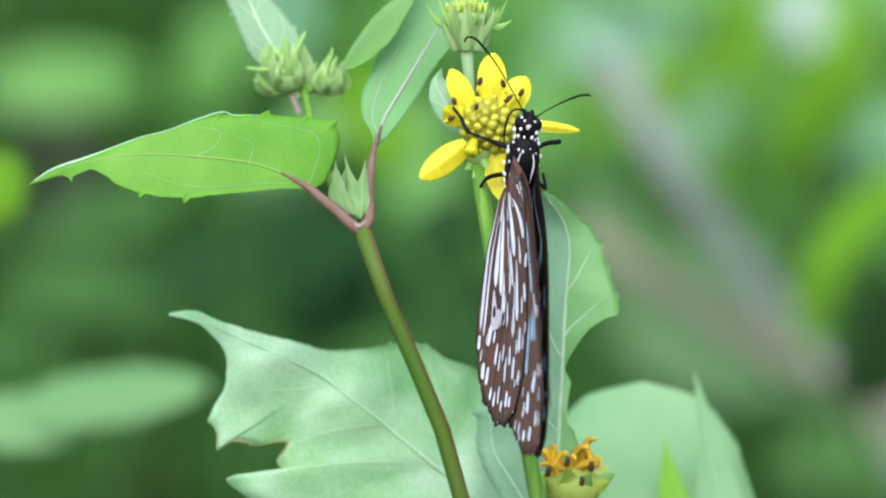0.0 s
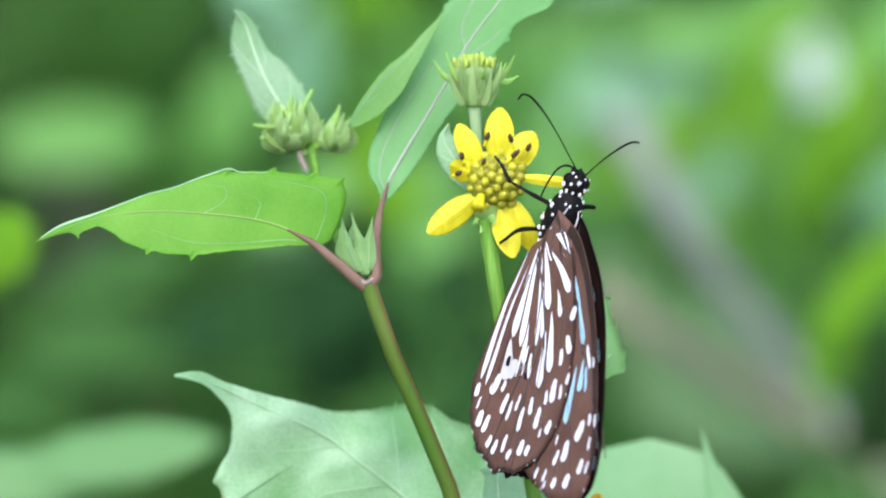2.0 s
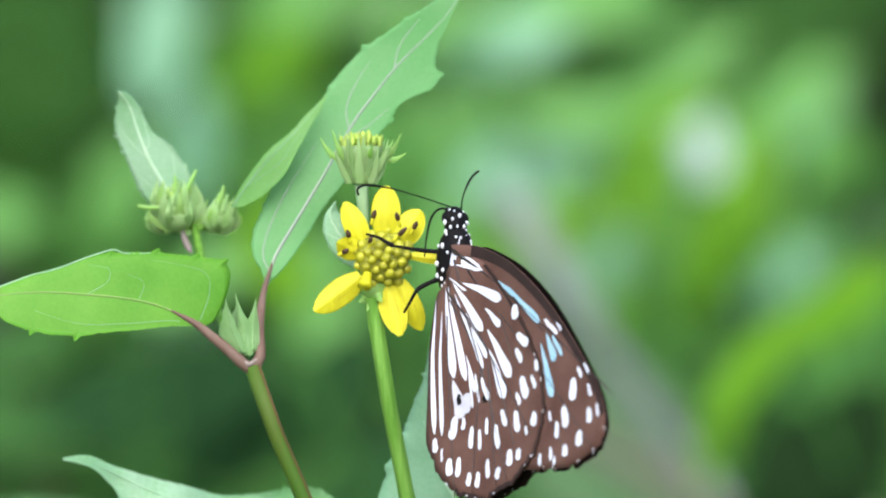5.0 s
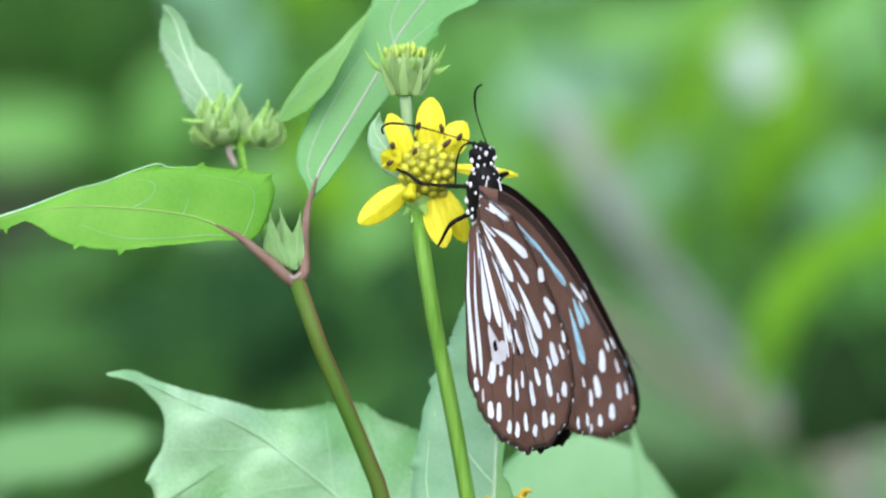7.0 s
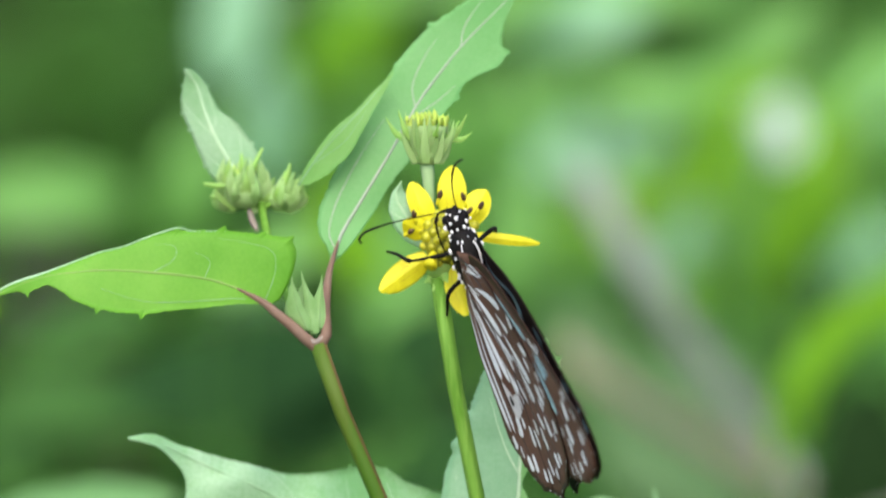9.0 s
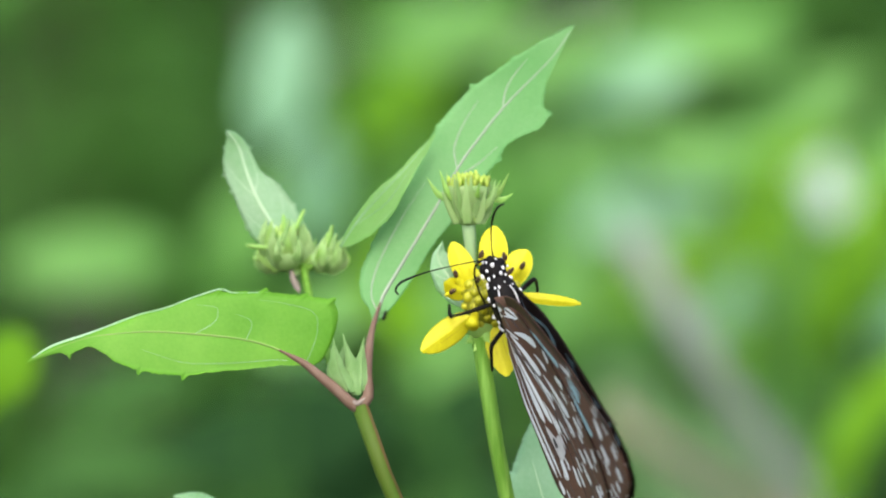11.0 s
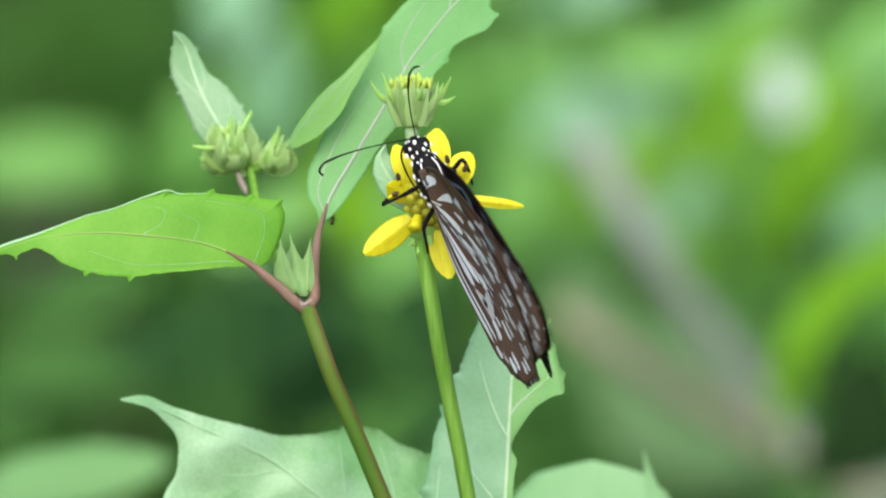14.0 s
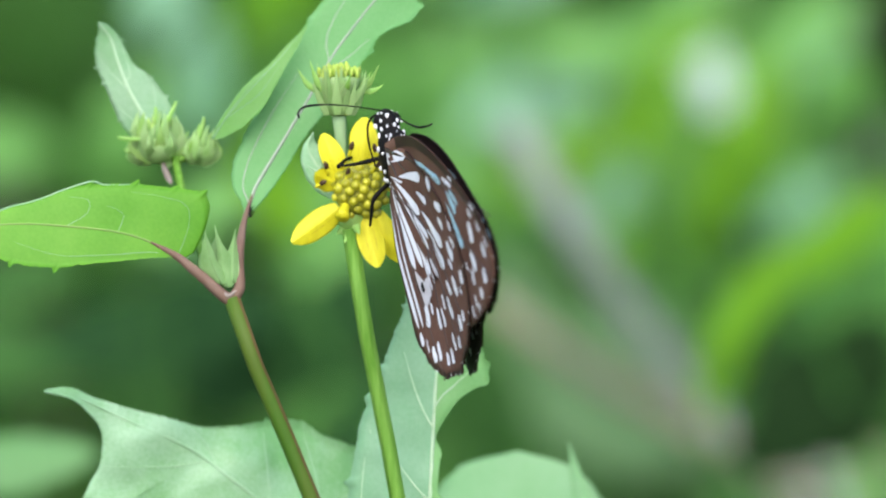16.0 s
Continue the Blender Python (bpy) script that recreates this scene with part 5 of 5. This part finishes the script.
# seconds; thorax across, up; lean, nod and turn in degrees
FLIGHT = [(0, 285, 113, 7.9, 18.0, 8.7), (0.5, 315, 129, 10.7, 17.6, 12.8), (1, 334, 124, 16.6, 16.1, 17.3), (1.5, 324, 105, 19.2, 18.4, 18.3), (2, 344, 114, 20.8, 9.0, 22.0),
          (2.5, 349, 117, 20.8, 8.8, 21.9), (3, 344, 158, 13.0, 9.6, 10.5), (3.1, 343, 160, 12, -5, 21), (3.2, 348, 192, 5, -14, 24), (3.3, 356, 203, 0, -19, 26),
          (3.4, 358, 213, 0, -16, 26), (3.5, 364, 212, 1, -20, 27), (3.6, 364, 211, 1, -19, 29), (3.7, 366, 215, 5.1, -19.4, 29.9), (4, 373, 201, 1.4, -21.7, 28.5),
          (4.2, 375, 200, 0.3, -20.8, 29.2), (6.3, 334, 140, -1.9, 5.5, 26.3), (6.5, 335, 133, -2.2, 6.8, 26.2), (7, 335, 150, -4.6, 3.4, 25.1), (7.5, 315, 165, -11.2, -1.0, 20.7),
          (8, 303, 155, -13.6, -1.4, 17.6), (8.5, 298, 148, -15.6, -2.1, 16.5), (9, 267, 152, -19.8, 2.4, 8.2), (9.2, 268, 147, -18.7, 4.7, 9.3), (11.3, 258, 179, -23.0, -9.0, 7.8),
          (11.5, 254, 179, -23.0, -9.0, 7.8), (12, 250, 179, -23.7, -13.2, 8.0), (12.5, 250, 203, -23.7, -18.0, 8.8), (13, 231, 218, -24.5, -19.7, 6.7), (13.5, 219, 225, -27.2, -22.8, 6.7),
          (14, 224, 223, -27.5, -23.9, 6.3), (14.5, 227, 221, -28.5, -24.1, 6.8), (15, 233, 225, -28.2, -21.3, 9.0), (15.2, 246, 229, -24.5, -18, 13), (15.3, 263, 235, -20.5, -16, 17), (15.4, 282, 247, -19, -19, 22), (15.5, 286, 254, -20.1, -22.2, 13.1),
          (16, 292, 248, -14.9, -21.1, 12.4)]
# seconds; opening of the left and right wings, then the sweep of left forewing, right forewing and hindwings
BEAT = [(0, -1, 2, 14.4, 14.4, -6.8), (0.5, -1, 2, 13.3, 13.3, -7.3), (1, -1, 2, 13.2, 13.2, -7.9), (1.5, -1, 2, 11.6, 11.6, -9.3), (2, -1, 2, 17.3, 17.3, -3.7), (2.5, -1, 2, 16.8, 16.8, -4.2), (2.8, -1, 2, 18.5, 16, 0), (2.9, -1, 7, 19.5, 14, 4),
        (3, -1, 16.5, 20.0, 13.0, 7.0), (3.1, 3, 24, 22, 13, -5), (3.2, 35, 29, -5, 0, 5), (3.3, 54, 46, -1, 4, 6), (3.4, 64, 66, -7, -1, 7), (3.5, 53, 50, -4, 0, 6),
        (3.6, 8, 11, 9, 3, 7), (3.7, 1, 2, 18.6, 18.6, -1.6), (4, -1, 2, 22.4, 23.4, 2.0), (4.2, -1, 2, 22.6, 23.6, 2.1), (6.3, -1, 2, 16.7, 16.7, 0.4), (6.5, -1, 2, 16.0, 16.0, -0.5),
        (7, -1, 2, 17.8, 17.8, 1.5), (7.5, -1, 2, 18.3, 18.3, 3.3), (8, -1, 2, 19.1, 19.1, 4.2), (8.5, -1, 2, 22.4, 22.4, 7.4), (9, -1, 2, 18.5, 18.5, -2.7), (9.2, -1, 2, 21.0, 21.0, -4.4),
        (11.3, -1, 2, 22.6, 22.6, 2.8), (11.5, -1, 2, 22.6, 22.6, 2.8), (12, -1, 2, 27.0, 27.0, 6.9), (12.5, -1, 2, 26.8, 26.8, 6.2), (13, -1, 2, 24.9, 24.9, 4.7), (13.5, -1, 2, 31.8, 31.8, 3.6),
        (14, -1, 2, 32.6, 32.6, 5.8), (14.5, -1, 2, 33.0, 33.0, 7.4), (15, -1, 2, 30.1, 30.1, 4.1), (15.3, -1, 2, 24.5, 24.5, -2.5), (15.4, -1, 2, 25.5, 25.5, 1), (15.5, -1, 2, 23.0, 23.0, 5.3), (16, -1, 2, 22.4, 22.4, 3.2)]
# seconds; unit ways of the two antennae in the butterfly's own space
FEEL = [(0, -0.61, 0.79, -0.04, 0.26, 0.55, 0.79), (1, -0.65, 0.74, 0.19, 0.18, 0.62, 0.76), (2, -0.78, 0.63, -0.05, -0.07, 0.58, 0.81),
          (2.5, -0.76, 0.57, -0.31, -0.23, 0.63, 0.74), (3, -0.85, 0.52, -0.01, -0.25, 0.33, 0.91), (3.4, -0.95, 0.16, 0.26, -0.30, -0.24, 0.92),
          (4, -0.98, 0.16, 0.07, -0.36, -0.26, 0.89), (6.5, -0.90, 0.32, -0.30, -0.50, 0.58, 0.64), (7, -0.92, 0.33, -0.20, -0.47, 0.56, 0.68),
          (7.5, -0.98, 0.17, 0.03, -0.38, 0.62, 0.68), (8, -0.95, 0.21, 0.22, -0.08, 0.71, 0.70), (8.5, -0.91, 0.11, 0.40, -0.11, 0.75, 0.65),
          (9, -0.95, 0.14, 0.28, -0.06, 0.45, 0.89), (11.5, -0.96, 0.08, 0.27, 0.02, 0.18, 0.98), (12, -0.95, 0.05, 0.3, -0.03, -0.02, 0.99), (12.5, -0.44, -0.27, 0.86, -0.07, 0.10, 0.99),
          (13.5, -0.88, -0.08, 0.46, 0.13, 0.24, 0.96), (14.5, -0.96, 0.08, 0.26, 0.03, 0.22, 0.97), (15, -0.97, 0.12, 0.2, 0.00, 0.22, 0.97), (15.5, -0.88, -0.01, 0.48, 0.02, -0.50, 0.86),
          (16, -0.89, 0.03, 0.46, 0.05, -0.57, 0.82)]
# seconds; the ant's place across, up, towards the eye, and its tilt
CRAWL = [(0, 58, 258, -178, 30), (9.2, 58, 258, -178, 30), (11.3, 43, 149, -98, 25), (12, 45, 152, -98, 25), (13, 44, 149, -98, 25), (13.5, 49, 154, -100, 30), (14, 46, 148, -98, 20), (14.2, 44, 142, -96, 15), (14.5, 34, 140, -116, 10), (16, 34, 146, -116, 10)]
# seconds; bend of the front leg's knee
SHIN = [(0, 0), (9.2, 0), (11.3, -50), (12.5, -70), (13.5, -80), (16, -80)]
DEPTH = -75


def body_pose(x, z, lean, nod, turn, y=DEPTH):
    th, ph, ps = radians(lean), radians(nod), radians(turn)
    own = Matrix(((math.cos(ps), 0, math.sin(ps)), (math.sin(ps), 0, -math.cos(ps)), (0, 1, 0)))
    rx = Matrix.Rotation(ph, 3, "X")
    ry = Matrix.Rotation(th, 3, "Y")
    return Matrix.Translation(P(x, z, y)) @ (ry @ rx @ own).to_4x4()


def wing_pose(base, side, opening, sweep):
    at = Vector((base.x * side, base.y, base.z))
    at.x += side * 18 * T * math.sin(radians(max(opening, 0)))
    return Matrix.Translation(at) @ Matrix.Rotation(-side * radians(90 - opening), 4, "Y") @ Matrix.Rotation(-side * radians(sweep), 4, "Z")


def feeler_pose(side, way):
    at = Vector((side * 6, 84, 8)) * T
    return Matrix.Translation(at) @ Vector((0, 1, 0)).rotation_difference(Vector(way)).to_matrix().to_4x4()


def motions():
    walk(insect, [(t, pose(x * T, -y * T, H + z * T, 0, q, 0)) for t, x, z, y, q in CRAWL])
    walk(bitten_leaf, [(t, pose(x * T, 0, z * T)) for t, x, z in SAG])
    walk(branch, [(t, pose(x * T, 0, z * T)) for t, x, z in SWAY])
    walk(butterfly, [(t, body_pose(*row)) for t, *row in FLIGHT])
    walk(fore_l, [(t, wing_pose(FORE, -1, l, sl)) for t, l, r, sl, sr, sh in BEAT])
    walk(fore_r, [(t, wing_pose(FORE, 1, r, sr)) for t, l, r, sl, sr, sh in BEAT])
    walk(hind_l, [(t, wing_pose(HIND, -1, l + 0.4, sh)) for t, l, r, sl, sr, sh in BEAT])
    walk(hind_r, [(t, wing_pose(HIND, 1, r + 0.4, sh)) for t, l, r, sl, sr, sh in BEAT])
    knee = Vector((-92, 24, -66)) * T
    walk(shin, [(t, Matrix.Translation(knee) @ Matrix.Rotation(radians(q), 4, "Y")) for t, q in SHIN])
    walk(feeler_l, [(t, feeler_pose(-1, (a, b, c))) for t, a, b, c, d, e, f in FEEL])
    walk(feeler_r, [(t, feeler_pose(1, (d, e, f))) for t, a, b, c, d, e, f in FEEL])


motions()
